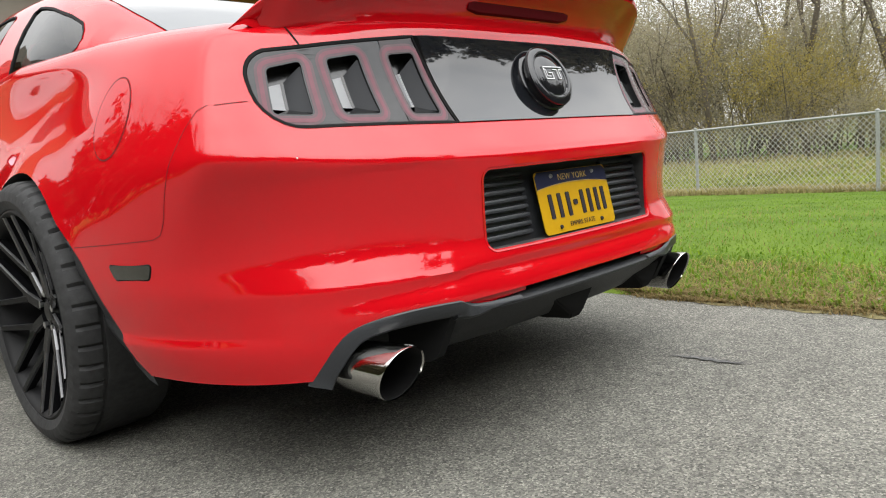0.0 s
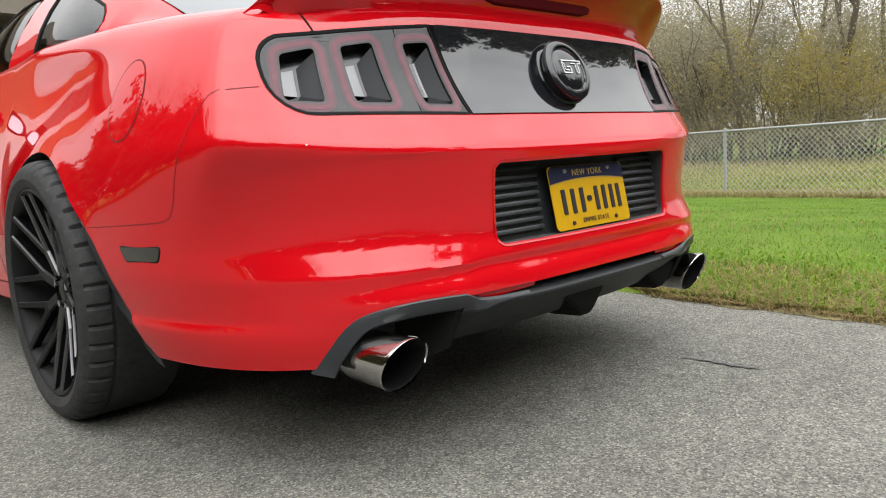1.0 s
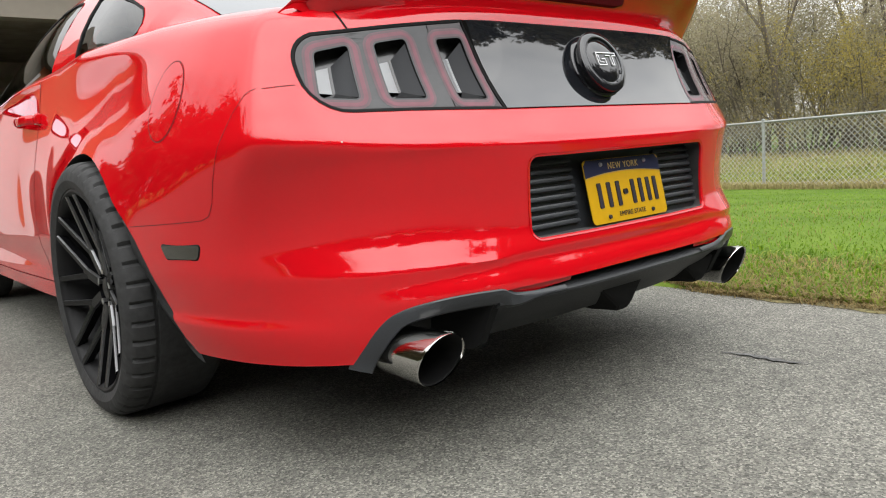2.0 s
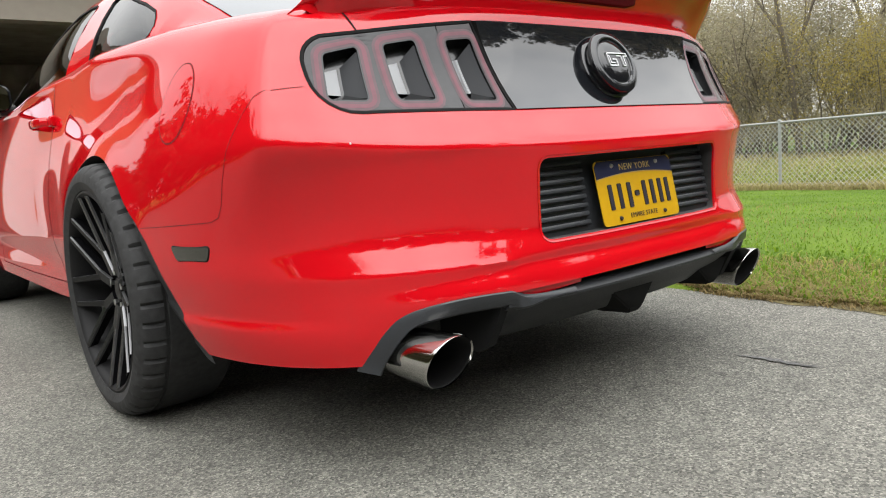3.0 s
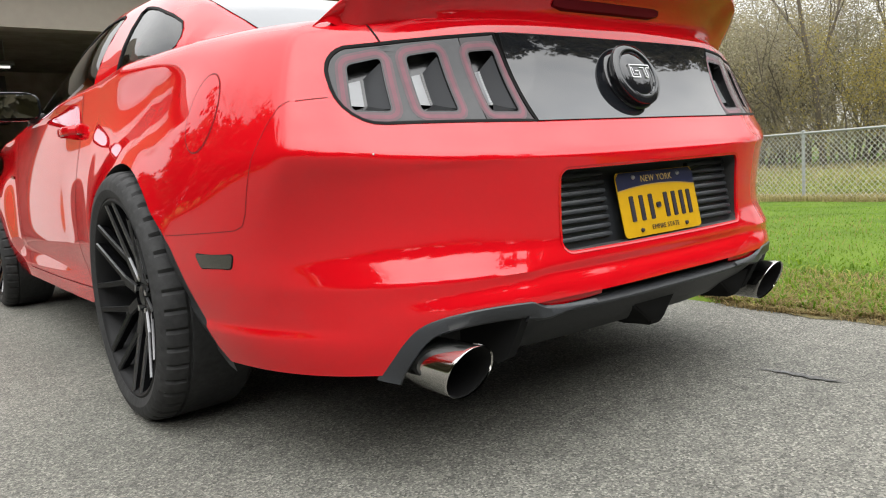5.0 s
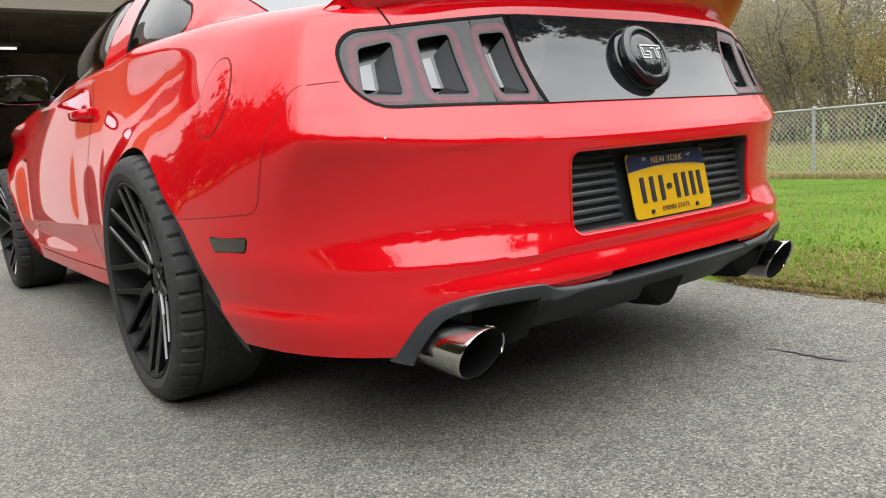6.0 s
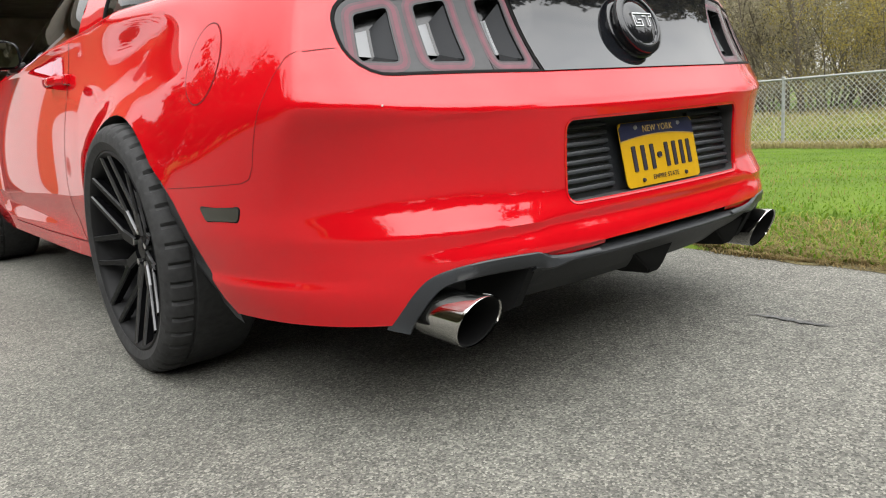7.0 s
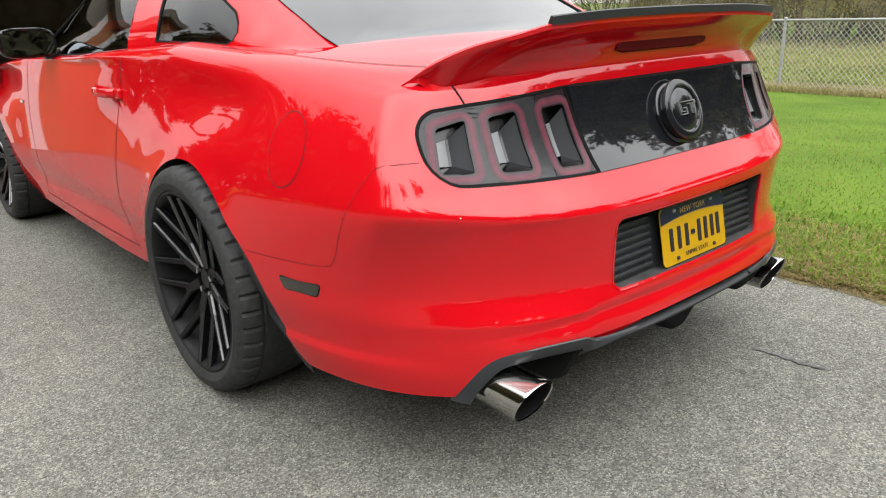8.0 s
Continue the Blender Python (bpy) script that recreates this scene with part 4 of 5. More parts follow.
def arc_top(x):
    return 0.108 + 0.011 * (1 - (x / 0.1525) ** 2)


xs = [float(x) for x in np.linspace(-0.1515, 0.1515, 25)]
topz = [0.1515 - (0.0 if abs(x) < 0.140 else 0.012 * ((abs(x) - 0.140) / 0.0115) ** 2) for x in xs]
v = [(x, -0.0008, arc_top(x)) for x in xs] + [(x, -0.0008, z) for x, z in zip(xs, topz)]
f = [(i, i + 1, 26 + i, 25 + i) for i in range(24)]
raw("navy_band", v, f, PLATENAVY, plate, "navy band with a curved lower edge", False)
v = [(x, -0.0012, arc_top(x) - 0.0005) for x in xs] + [(x, -0.0012, arc_top(x) + 0.0016) for x in xs]
raw("band_line", v, f, PLATEGOLD, plate, "", False)


def text(body_, size, x, z, material, name, label, parent, y=-0.0016, spacing=1.0):
    cu = bpy.data.curves.new(name, "FONT")
    cu.body, cu.size, cu.align_x, cu.align_y, cu.extrude, cu.space_character = body_, size, "CENTER", "CENTER", 0.0003, spacing
    ob = bpy.data.objects.new(name, cu)
    scene.collection.objects.link(ob)
    me = bpy.data.meshes.new_from_object(ob.evaluated_get(bpy.context.evaluated_depsgraph_get()))
    bpy.data.objects.remove(ob)
    me.materials.clear()
    me.materials.append(material)
    o = new(name, me)
    o.parent = parent
    o.matrix_basis = pose(x, y, z, 90, 0, 0)
    return tagged(o, label)


text("NEW YORK", 0.022, 0.0, 0.1335, PLATEGOLD, "plate_text", "gold state name", plate, spacing=1.1)
text("EMPIRE STATE", 0.0165, 0.004, 0.0165, INK, "plate_text", "dark motto", plate, spacing=1.06)
for x in (-0.098, -0.062, -0.026, 0.034, 0.066, 0.098, 0.128):
    part("plate_bar", box_bm(0.014, 0.0014, 0.060, pose(x - 0.012, -0.001, 0.066), 0.002, 1), INK, plate, "dark plain bar", False)
part("plate_bar", box_bm(0.016, 0.0014, 0.013, pose(-0.010, -0.001, 0.068), 0.003, 1), INK, plate, "dark plain bar", False)
for x, z, m_ in ((-0.0885, 0.139, SCREW), (0.0885, 0.139, SCREW), (-0.0885, 0.014, INK), (0.0885, 0.014, INK)):
    bm = bmesh.new()
    bmesh.ops.create_cone(bm, cap_ends=True, segments=16, radius1=0.0055, radius2=0.004, depth=0.004, matrix=pose(x, -0.003, z, 90))
    part("plate_screw", bm, m_, plate, "steel screw" if m_ is SCREW else "dark screw hole")


# ---- spoiler ----
SP_X = [0.0, 0.25, 0.48, 0.555, 0.633, 0.694, 0.738]
SP_Y = [-0.975, -0.970, -0.950, -0.922, -0.870, -0.812, -0.752]
SP_Z = [1.092, 1.090, 1.080, 1.063, 1.042, 1.010, 0.970]


def deck_z(x, y):
    return 0.992 + 0.02 * (1 - (x / 0.72) ** 2) + 0.032 * smooth(-0.75, -0.25, y)


def spoiler_section(x):
    ax = abs(x)
    ty, tz = cubic(SP_X, SP_Y, ax), cubic(SP_X, SP_Z, ax)
    k = min(1.0, max(0.0, (tz - 0.972) / 0.12))
    ly = -0.60 + (ty + 0.60 + 0.012) * smooth(0.52, 0.738, ax)
    lz = deck_z(x, ly) - 0.004 - 0.022 * smooth(0.6, 0.74, ax)
    rz = 0.969 - 0.014 * smooth(0.52, 0.66, ax) + 0.012 * smooth(0.66, 0.72, ax)
    root = rear_point(x, rz)
    ry = root.y + 0.002
    if ax > 0.68:
        ry, rz = max(ry, ty - 0.01 * 0 + 0.006), min(rz + 0.01, tz - 0.006)
    my, mz = ly * 0.45 + ty * 0.55, lz + (tz - lz) * 0.42
    fade = 1 - 0.95 * smooth(0.60, 0.72, ax)
    th = 0.010 * k + 0.003
    pts = [(ly, lz), (ly * 0.72 + ty * 0.28, lz + (tz - lz) * 0.16), (my, mz), (my * 0.35 + ty * 0.65, lz + (tz - lz) * 0.74), (ty + 0.006, tz), (ty, tz - 0.002), (ty + 0.001, tz - th),
           *[(ry + (ty - ry) * (f_ + (s_ - f_) * smooth(0.48, 0.66, ax)) + (0.002 - f_ * 0.002) * k, rz + (tz - th - rz) * s_) for s_, f_ in ((0.86, 0.66), (0.62, 0.27), (0.34, 0.07), (0.14, 0.01))], (ry, rz), (ry + 0.06 * fade, rz - 0.03 * fade - 0.02), (ly - 0.02 * fade, lz - 0.05 * fade - 0.02)]
    end = 0.92 * smooth(0.685, 0.738, ax)
    return [(x, y + (ty + 0.008 - y) * end, z + (tz - 0.010 - z) * end) for y, z in pts]


xs = [float(x) for x in np.concatenate([np.linspace(-0.738, -0.46, 26), np.linspace(-0.44, 0.44, 37), np.linspace(0.46, 0.738, 26)])]
v, f = [], []
for x in xs:
    v += spoiler_section(x)
k = len(spoiler_section(0))
for i in range(len(xs) - 1):
    for q in range(k):
        f.append((i * k + q, i * k + (q + 1) % k, (i + 1) * k + (q + 1) % k, (i + 1) * k + q))
f += [tuple(range(k)), tuple((len(xs) - 1) * k + q for q in range(k))]
spoiler = raw("spoiler", v, f, RED, car, "red ducktail boot spoiler with a black trailing lip", True, 50)
xs = [float(x) for x in np.linspace(-0.485, 0.485, 41)]
v = []
for x in xs:
    ty, tz = cubic(SP_X, SP_Y, abs(x)), cubic(SP_X, SP_Z, abs(x))
    v += [(x, ty + 0.004, tz + 0.016), (x, ty - 0.004, tz + 0.014), (x, ty - 0.004, tz - 0.003), (x, ty + 0.012, tz)]
f = []
for i in range(40):
    for q in range(4):
        f.append((4 * i + q, 4 * i + (q + 1) % 4, 4 * i + 4 + (q + 1) % 4, 4 * i + 4 + q))
f += [(0, 1, 2, 3), (160, 161, 162, 163)]
raw("trailing_lip", v, f, BLACKPLASTIC, spoiler, "black lip along the trailing edge")
v = []
for x in np.linspace(-0.20, 0.20, 13):
    s = spoiler_section(float(x))
    a, b = Vector(s[8]), Vector(s[9])
    c = a.lerp(b, 0.72)
    k_ = 1 - 0.5 * smooth(0.17, 0.20, abs(float(x)))
    v += [tuple(c + Vector((0, -0.006, 0.015 * k_))), tuple(c + Vector((0, -0.006, 0.011 * k_))), tuple(c + Vector((0, -0.003, -0.010 * k_))), tuple(c + Vector((0, 0.006, -0.015 * k_)))]
f = []
for i in range(12):
    for q in range(3):
        f.append((4 * i + q, 4 * i + q + 1, 4 * i + 4 + q + 1, 4 * i + 4 + q))
f += [(0, 1, 2, 3), (48, 49, 50, 51)]
raw("brake_lamp", v, f, BRAKELENS, spoiler, "dark red high-level brake lamp")


# ---- lower valance, fins, exhausts ----
def on_plan(x, z, inset):
    p = rear_point(x, max(z, 0.25))
    return Vector((x, p.y + inset, z))


valance = new("valance")
valance.parent = car
tagged(valance, "dark grey plastic rear valance shaped round the exhausts")
for sg in (-1, 1):
    outer = EDGE_CURVE + [(0.446, 0.373), (0.434, 0.366), (0.420, 0.360), (0.400, 0.3565), (0.37, 0.3545), (0.33, 0.3535), (0.28, 0.3530)]
    v, f = [], []
    for i, (x, z) in enumerate(outer):
        a, b = outer[max(i - 1, 0)], outer[min(i + 1, len(outer) - 1)]
        tg = Vector((b[0] - a[0], b[1] - a[1])).normalized()
        d = Vector((tg.y, -tg.x)) * -1
        d = d if d.y < 0.3 and (d.x < 0.2 or d.y < 0) else -d
        o = Vector((x, z)) - d * 0.003
        w = 0.037 - 0.021 * (1 - smooth(0.34, 0.45, x))
        m1, m2, m3 = o + d * 0.006, o + d * (w - 0.006), o + d * w
        for c, ins in ((o, 0.004), (m1, -0.003), (m2, -0.004), (m3, 0.004), (m3 + d * 0.004, 0.03), (m3 + d * 0.012, 0.20)):
            v.append(on_plan(sg * c.x, c.y, ins))
    k = 6
    for i in range(len(outer) - 1):
        for t in range(k - 1):
            f.append((i * k + t, i * k + t + 1, (i + 1) * k + t + 1, (i + 1) * k + t))
    raw("exhaust_surround", v, f, GREYPLASTIC, valance, "grey plastic band round an exhaust", True, 50)


def ledge(x):
    y = rear_point(x, 0.36).y + 0.006
    r_ = 1 - 0.5 * smooth(0.40, 0.462, abs(x))
    return [(x, y + 0.06, 0.385), (x, y + 0.030, 0.372), (x, y + 0.026, 0.362), (x, y - 0.002, 0.3505), (x, y - 0.007, 0.346), (x, y - 0.007, 0.341), (x, y + 0.003, 0.335), (x, y + 0.060, 0.335 - 0.045 * r_), (x, y + 0.125, 0.335 - 0.088 * r_), (x, y + 0.32, 0.258)]


xs = [float(x) for x in np.linspace(-0.462, 0.462, 61)]
v, f = [], []
for x in xs:
    v += ledge(x)
k = len(ledge(0))
for i in range(len(xs) - 1):
    for t in range(k - 1):
        f.append((i * k + t, i * k + t + 1, (i + 1) * k + t + 1, (i + 1) * k + t))
f += [tuple(range(k)), tuple((len(xs) - 1) * k + t for t in range(k))]
for sg in (-1, 1):
    rv, rf = [], []
    for i in range(13):
        x_ = sg * (0.455 - 0.20 * i / 12)
        top_, low_ = 0.373, 0.350 + 0.012 * i / 12
        rv += [on_plan(x_, top_, 0.006), on_plan(x_, low_, 0.010), on_plan(x_, low_ - 0.002, 0.03)]
    for i in range(12):
        rf += [(3 * i, 3 * i + 1, 3 * i + 4, 3 * i + 3), (3 * i + 1, 3 * i + 2, 3 * i + 5, 3 * i + 4)]
    raw("lower_insert", rv, rf, RED, valance, "red painted strip above the ledge")
raw("ledge", v, f, LEDGE, valance, "dark grey ledge below the bumper", True, 42)
for sg in (-1, 1):
    cheek = prism([(-1.040, 0.352), (-1.030, 0.335), (-0.985, 0.252), (-0.955, 0.236), (-0.75, 0.236), (-0.75, 0.36), (-0.98, 0.378)], 0.452 if sg > 0 else -0.474, 0.474 if sg > 0 else -0.452, "x")
    cheek.materials.clear()
    cheek.materials.append(SOOT_SHADE)
    cheek.polygons.foreach_set("material_index", [0] * len(cheek.polygons))
    ob_ = new("valance_cheek", cheek)
    ob_.parent = valance
    tagged(ob_, "black side wall beside an exhaust")
for x, y0 in ((0.02, -1.045), (0.425, -1.02)):
    bm = bmesh.new()
    out = [(y0 + 0.012, 0.312), (y0 + 0.035, 0.248), (y0 + 0.05, 0.230), (y0 + 0.13, 0.226), (y0 + 0.30, 0.240), (y0 + 0.30, 0.30)]
    vs = [[bm.verts.new((x + d + (0.02 if d > 0 else -0.12) * smooth(0.23, 0.31, z), y, z)) for y, z in out] for d in (-0.020, 0.020)]
    m = len(out)
    bm.faces.new(vs[0]), bm.faces.new(vs[1][::-1])
    for i in range(m):
        bm.faces.new((vs[0][i], vs[0][(i + 1) % m], vs[1][(i + 1) % m], vs[1][i]))
    bmesh.ops.bevel(bm, geom=bm.edges[:], offset=0.004, segments=2, affect="EDGES")
    part("fin", bm, SOOT_SHADE, valance, "black diffuser fin")
for sg in (-1, 1):
    tip = new("exhaust_tip")
    tip.parent = car
    tagged(tip, "polished round slash-cut exhaust tip")
    tip.matrix_basis = pose(-0.617 if sg < 0 else 0.548, 0.0 if sg < 0 else 0.010, 0.262) @ Matrix.Diagonal((0.92, 1, 0.92, 1))
    n = 56
    v, f = [], []
    sections = [(-1.026, 0.0600, 1.0), (-1.030, 0.0615, 1.0), (-1.028, 0.0625, 1.0), (-1.020, 0.0622, 1.0), (-0.96, 0.061, 0.4), (-0.90, 0.060, 0.0), (-0.86, 0.058, 0.0), (-0.84, 0.045, 0.0), (-0.70, 0.035, 0.0)]
    inner_s = [(-1.024, 0.0580, 1.0), (-0.98, 0.0575, 0.7), (-0.86, 0.056, 0.0), (-0.80, 0.02, 0.0)]
    for nm, secs, mt, lab in (("outer_pipe", sections, CHROME, "polished chrome pipe"), ("inner_pipe", [sections[0]] + inner_s, SOOT_SHADE, "sooty inside of the pipe")):
        v, f = [], []
        for y, r, sl in secs:
            for i in range(n):
                a = 2 * math.pi * i / n
                v.append((r * math.cos(a), y - sl * 0.44 * r * math.sin(a), r * math.sin(a)))
        for q in range(len(secs) - 1):
            for i in range(n):
                f.append((q * n + i, q * n + (i + 1) % n, (q + 1) * n + (i + 1) % n, (q + 1) * n + i))
        raw(nm, v, f, mt, tip, lab)
    for j in range(4):
        a = 76 - 6 * j
        part("stamped_mark", box_bm(0.0035, 0.009 - 0.002 * (j % 2), 0.0012, Matrix.Translation((0.0622 * math.cos(radians(a)), -1.035, 0.0622 * math.sin(radians(a)))) @ pose(0, 0, 0, 0, 90 - a, 20)), SCREW, tip, "", False)
    # added sheet, black in place of the shade behind each exhaust
    part("shade_sheet", box_bm(0.24, 0.02, 0.13, pose(sg * 0.585, -0.80, 0.315), 0.006, 1), SOOT_SHADE, valance, "black sheet put in for the shade behind an exhaust")
    part("muffler", box_bm(0.42, 0.34, 0.15, pose(sg * 0.50, -0.66, 0.30), 0.05, 3), DARK, car, "dark muffler under the floor")


# ---- seams, fuel door, marker, handle, mirror ----
def on_side(pts, n=8):
    out = []
    for (a, b), (c, d) in zip(pts, pts[1:]):
        out += [(a + (c - a) * i / n, b + (d - b) * i / n) for i in range(n)]
    return out + [pts[-1]]


ribbon(on_side([(-0.325, 0.541), (-0.45, 0.547), (-0.56, 0.553), (-0.625, 0.557), (-0.650, 0.566), (-0.668, 0.592), (-0.685, 0.635), (-0.715, 0.70), (-0.748, 0.765), (-0.772, 0.798), (-0.790, 0.807)]), 0.0014, 0.0006, side_point, "panel_seam", GAP, car, "thin dark seam between wing and bumper")
ribbon(on_side([(-0.818, 0.806), (-0.79, 0.808), (-0.765, 0.809)], 5), 0.0016, 0.0006, rear_point, "panel_seam", GAP, car, "thin dark seam beside the lamp")
for sd in (1, -1):
    def lid(a, b, off, sd=sd):
        p = rear_point(a, b, off)
        return Vector((p.x * sd, p.y, p.z))
    ribbon(on_side([(-0.650, 0.962), (-0.646, 0.948), (-0.641, 0.932), (-0.637, 0.919)], 4), 0.0035, 0.0012, lid, "lid_seam", TRIM, car, "black seam of the boot lid")
ribbon([(-0.487 + 0.070 * math.cos(radians(a)), 0.812 + 0.086 * math.sin(radians(a))) for a in range(0, 361, 8)], 0.0024, 0.0008, side_point, "fuel_door_seam", GAP, car, "seam of the round fuel door")
fuel_door = patch([(-0.487 + 0.068 * math.cos(radians(a)), 0.812 + 0.084 * math.sin(radians(a))) for a in range(0, 360, 10)], side_point, 0.0012, "fuel_door", RED, car, "round flush red fuel door")
raw("paint_chip", *revolve([(0.0, 0.0), (0.0, 0.0022)], 8, "y"), PRIMER, car, "tiny pale chip in the paint").matrix_basis = Matrix.Translation(rear_point(-0.722, 0.694, 0.0012)) @ pose(0, 0, 0, 0, 0, -50)
marker_line = rounded([(-0.462, 0.502), (-0.602, 0.504), (-0.590, 0.474), (-0.478, 0.472)], 0.008, 3)
patch(marker_line, side_point, 0.0022, "side_marker", SMOKE, car, "smoked side marker lamp")
ring(marker_line, grow(marker_line, 0.003), side_point, 0.0022, 0.0, "marker_edge", TRIM, car)
ribbon(on_side([(0.665, 0.985), (0.672, 0.90), (0.685, 0.80), (0.712, 0.68), (0.74, 0.58), (0.752, 0.50), (0.745, 0.42), (0.715, 0.345), (0.68, 0.31)]), 0.005, 0.001, side_point, "door_seam", GAP, car, "dark rear seam of the door")
ribbon(on_side([(0.68, 0.31), (1.3, 0.30), (1.95, 0.30)]), 0.005, 0.001, side_point, "sill_seam", GAP, car, "dark seam above the sill")
ribbon(on_side([(1.98, 0.93), (1.99, 0.7), (1.98, 0.5), (1.95, 0.30)]), 0.005, 0.001, side_point, "door_seam", GAP, car, "dark front seam of the door")

handle = new("door_handle")
handle.parent = car
tagged(handle, "red grab door handle")
hp = side_point(0.80, 0.865)
handle.matrix_basis = Matrix.Translation(hp)
bm = bmesh.new()
pts = [(-0.105, 0.002), (-0.085, -0.026), (-0.04, -0.036), (0.04, -0.036), (0.085, -0.024), (0.105, 0.002)]
prev = None
for y, x in pts:
    loop = [bm.verts.new((x + 0.008 * math.cos(radians(a)), y, 0.016 * math.sin(radians(a)))) for a in range(0, 360, 45)]
    if prev:
        for i in range(8):
            bm.faces.new((prev[i], prev[(i + 1) % 8], loop[(i + 1) % 8], loop[i]))
    prev = loop
part("grip", bm, RED, handle, "red painted grip")
part("lock_cap", box_bm(0.02, 0.055, 0.036, pose(-0.004, -0.125, 0.0), 0.009, 3), RED, handle, "red lock cover")

for sd in (-1, 1):
    mirror = new("wing_mirror")
    mirror.parent = car
    tagged(mirror, "black wing mirror")
    mirror.matrix_basis = pose(sd * 0.955, 1.52, 1.025)
    bm = bmesh.new()
    bmesh.ops.create_uvsphere(bm, u_segments=24, v_segments=14, radius=1)
    for vt in bm.verts:
        x, y, z = vt.co
        vt.co = (math.copysign(abs(x) ** 0.55, x) * 0.112, max(y, -0.25) * 0.075, math.copysign(abs(z) ** 0.6, z) * 0.062)
    part("housing", bm, BLACKGLOSS, mirror, "black mirror housing")
    v = [(a, -0.0215 + 0.15 * (b - 0.05), b) for a, b in round_rect(-0.098, -0.050, 0.098, 0.050, 0.03)]
    raw("mirror_glass", v, [tuple(range(len(v)))], mat("mirror_silver", (0.40, 0.43, 0.47), 0.02, 1.0), mirror, "mirror glass reflecting trees", False)
    part("mirror_stalk", box_bm(0.12, 0.05, 0.035, pose(-sd * 0.12, 0.03, -0.045, 0, sd * 12, 0), 0.012, 2), BLACKPLASTIC, mirror, "black stalk")

fb = side_point(2.12, 0.735)
stroke([(-0.02, 0.0), (0.018, 0.0)], 0.014, "fender_badge", CHROME, car, -0.004, 0.004, "small chrome badge on the front wing").matrix_basis = Matrix.Translation(fb) @ pose(0, 0, 0, 0, 0, -90)

# seam along the shoulder from the quarter window to the spoiler
v, f = [], []
path_ = [body_point(90, a, 12.55) for a in np.linspace(0.12, 0.0, 8)] + [p for p in (body_point(t, 0, 12.55) for t in np.linspace(89.9, 30, 400)) if p.y > -0.70][::6]
path2_ = [body_point(90, a, 12.60) for a in np.linspace(0.12, 0.0, 8)] + [p for p in (body_point(t, 0, 12.60) for t in np.linspace(89.9, 30, 400)) if p.y > -0.70][::6]
for p, q in zip(path_, path2_):
    v += [p + Vector((-0.0006, 0, 0.0012)), q + Vector((-0.0006, 0, 0.0012))]
for i in range(len(v) // 2 - 1):
    f.append((2 * i, 2 * i + 1, 2 * i + 3, 2 * i + 2))
raw("shoulder_seam", v, f, GAP, car, "thin seam along the shoulder", False)

# grey plastic liner lip behind each rear wheel
lip = spline([(AXLE - c, d) for c, d in ARCH_FOOT[:-1]] + [(AXLE - 0.545, 0.225)], 5)
for sd in (1, -1):
    v, f = [], []
    for i, (y, z) in enumerate(lip):
        t = i / (len(lip) - 1)
        p = side_point(y, max(z, 0.24))
        w = 0.008 + 0.095 * smooth(0.0, 0.42, t)
        v += [(sd * (p.x + 0.004), y - 0.004, z), (sd * (p.x - 0.001), y + 0.25 * w, z + 0.10 * w), (sd * (p.x - 0.003), y + 0.80 * w, z + 0.36 * w), (sd * (p.x + 0.006), y + w, z + 0.45 * w), (sd * (p.x + 0.16), y + w + 0.02, z + 0.5 * w)]
    for i in range(len(lip) - 1):
        for q in range(4):
            f.append((5 * i + q, 5 * i + q + 1, 5 * i + 6 + q, 5 * i + 5 + q))
    raw("arch_liner", v, f, LEDGE, car, "dark grey plastic wheel arch liner", True, 60)


# ---- fence ----
GALV = mat("galvanised_steel", (0.26, 0.268, 0.26), 0.55, 0.1, 0, 0.5, 0.12, 30)
FX0, FY0, FX1, FY1 = 11.30, 1.06, 11.95, 4.31
fdir = Vector((FX1 - FX0, FY1 - FY0, 0)).normalized()
SPACE, FH = 3.3, 1.22


def fence_at(s):
    p = Vector((FX0, FY0, 0)) + fdir * s
    return Vector((p.x, p.y, lawn_z(p.x, p.y) - 0.0))


def rod(p, q, r, n=8):
    p, q = Vector(p), Vector(q)
    d = (q - p).normalized()
    a = d.orthogonal().normalized()
    b = d.cross(a)
    v = [tuple(c + (a * math.cos(2 * math.pi * i / n) + b * math.sin(2 * math.pi * i / n)) * r) for c in (p, q) for i in range(n)]
    f = [(i, (i + 1) % n, n + (i + 1) % n, n + i) for i in range(n)] + [tuple(range(n))[::-1], tuple(range(n, 2 * n))]
    return v, f


fence = new("chain_link_fence")
tagged(fence, "galvanised chain-link fence along the lawn's far edge", "fence")
S0, S1 = -5 * SPACE, 6 * SPACE
for i in range(-5, 7):
    b = fence_at(i * SPACE)
    v, f = rod(b + Vector((0, 0, -0.1)), b + Vector((0, 0, FH + 0.03)), 0.030, 12)
    post = raw("fence_post", v, f, GALV, fence, "grey steel post")
    bm = bmesh.new()
    bmesh.ops.create_uvsphere(bm, u_segments=12, v_segments=8, radius=0.036, matrix=Matrix.Translation(b + Vector((0, 0, FH + 0.03))) @ Matrix.Diagonal((1, 1, 0.7, 1)))
    part("post_cap", bm, GALV, post)
    if i < 6:
        v, f = rod(fence_at(i * SPACE) + Vector((0, 0, FH)), fence_at((i + 1) * SPACE) + Vector((0, 0, FH)), 0.021, 10)
        raw("top_rail", v, f, GALV, fence, "grey steel top rail")
v, f = [], []
pitch = 0.098
count = int((S1 - S0) / pitch)
off_ = fdir.cross(Vector((0, 0, 1))) * 0.004
run = FH * 0.97
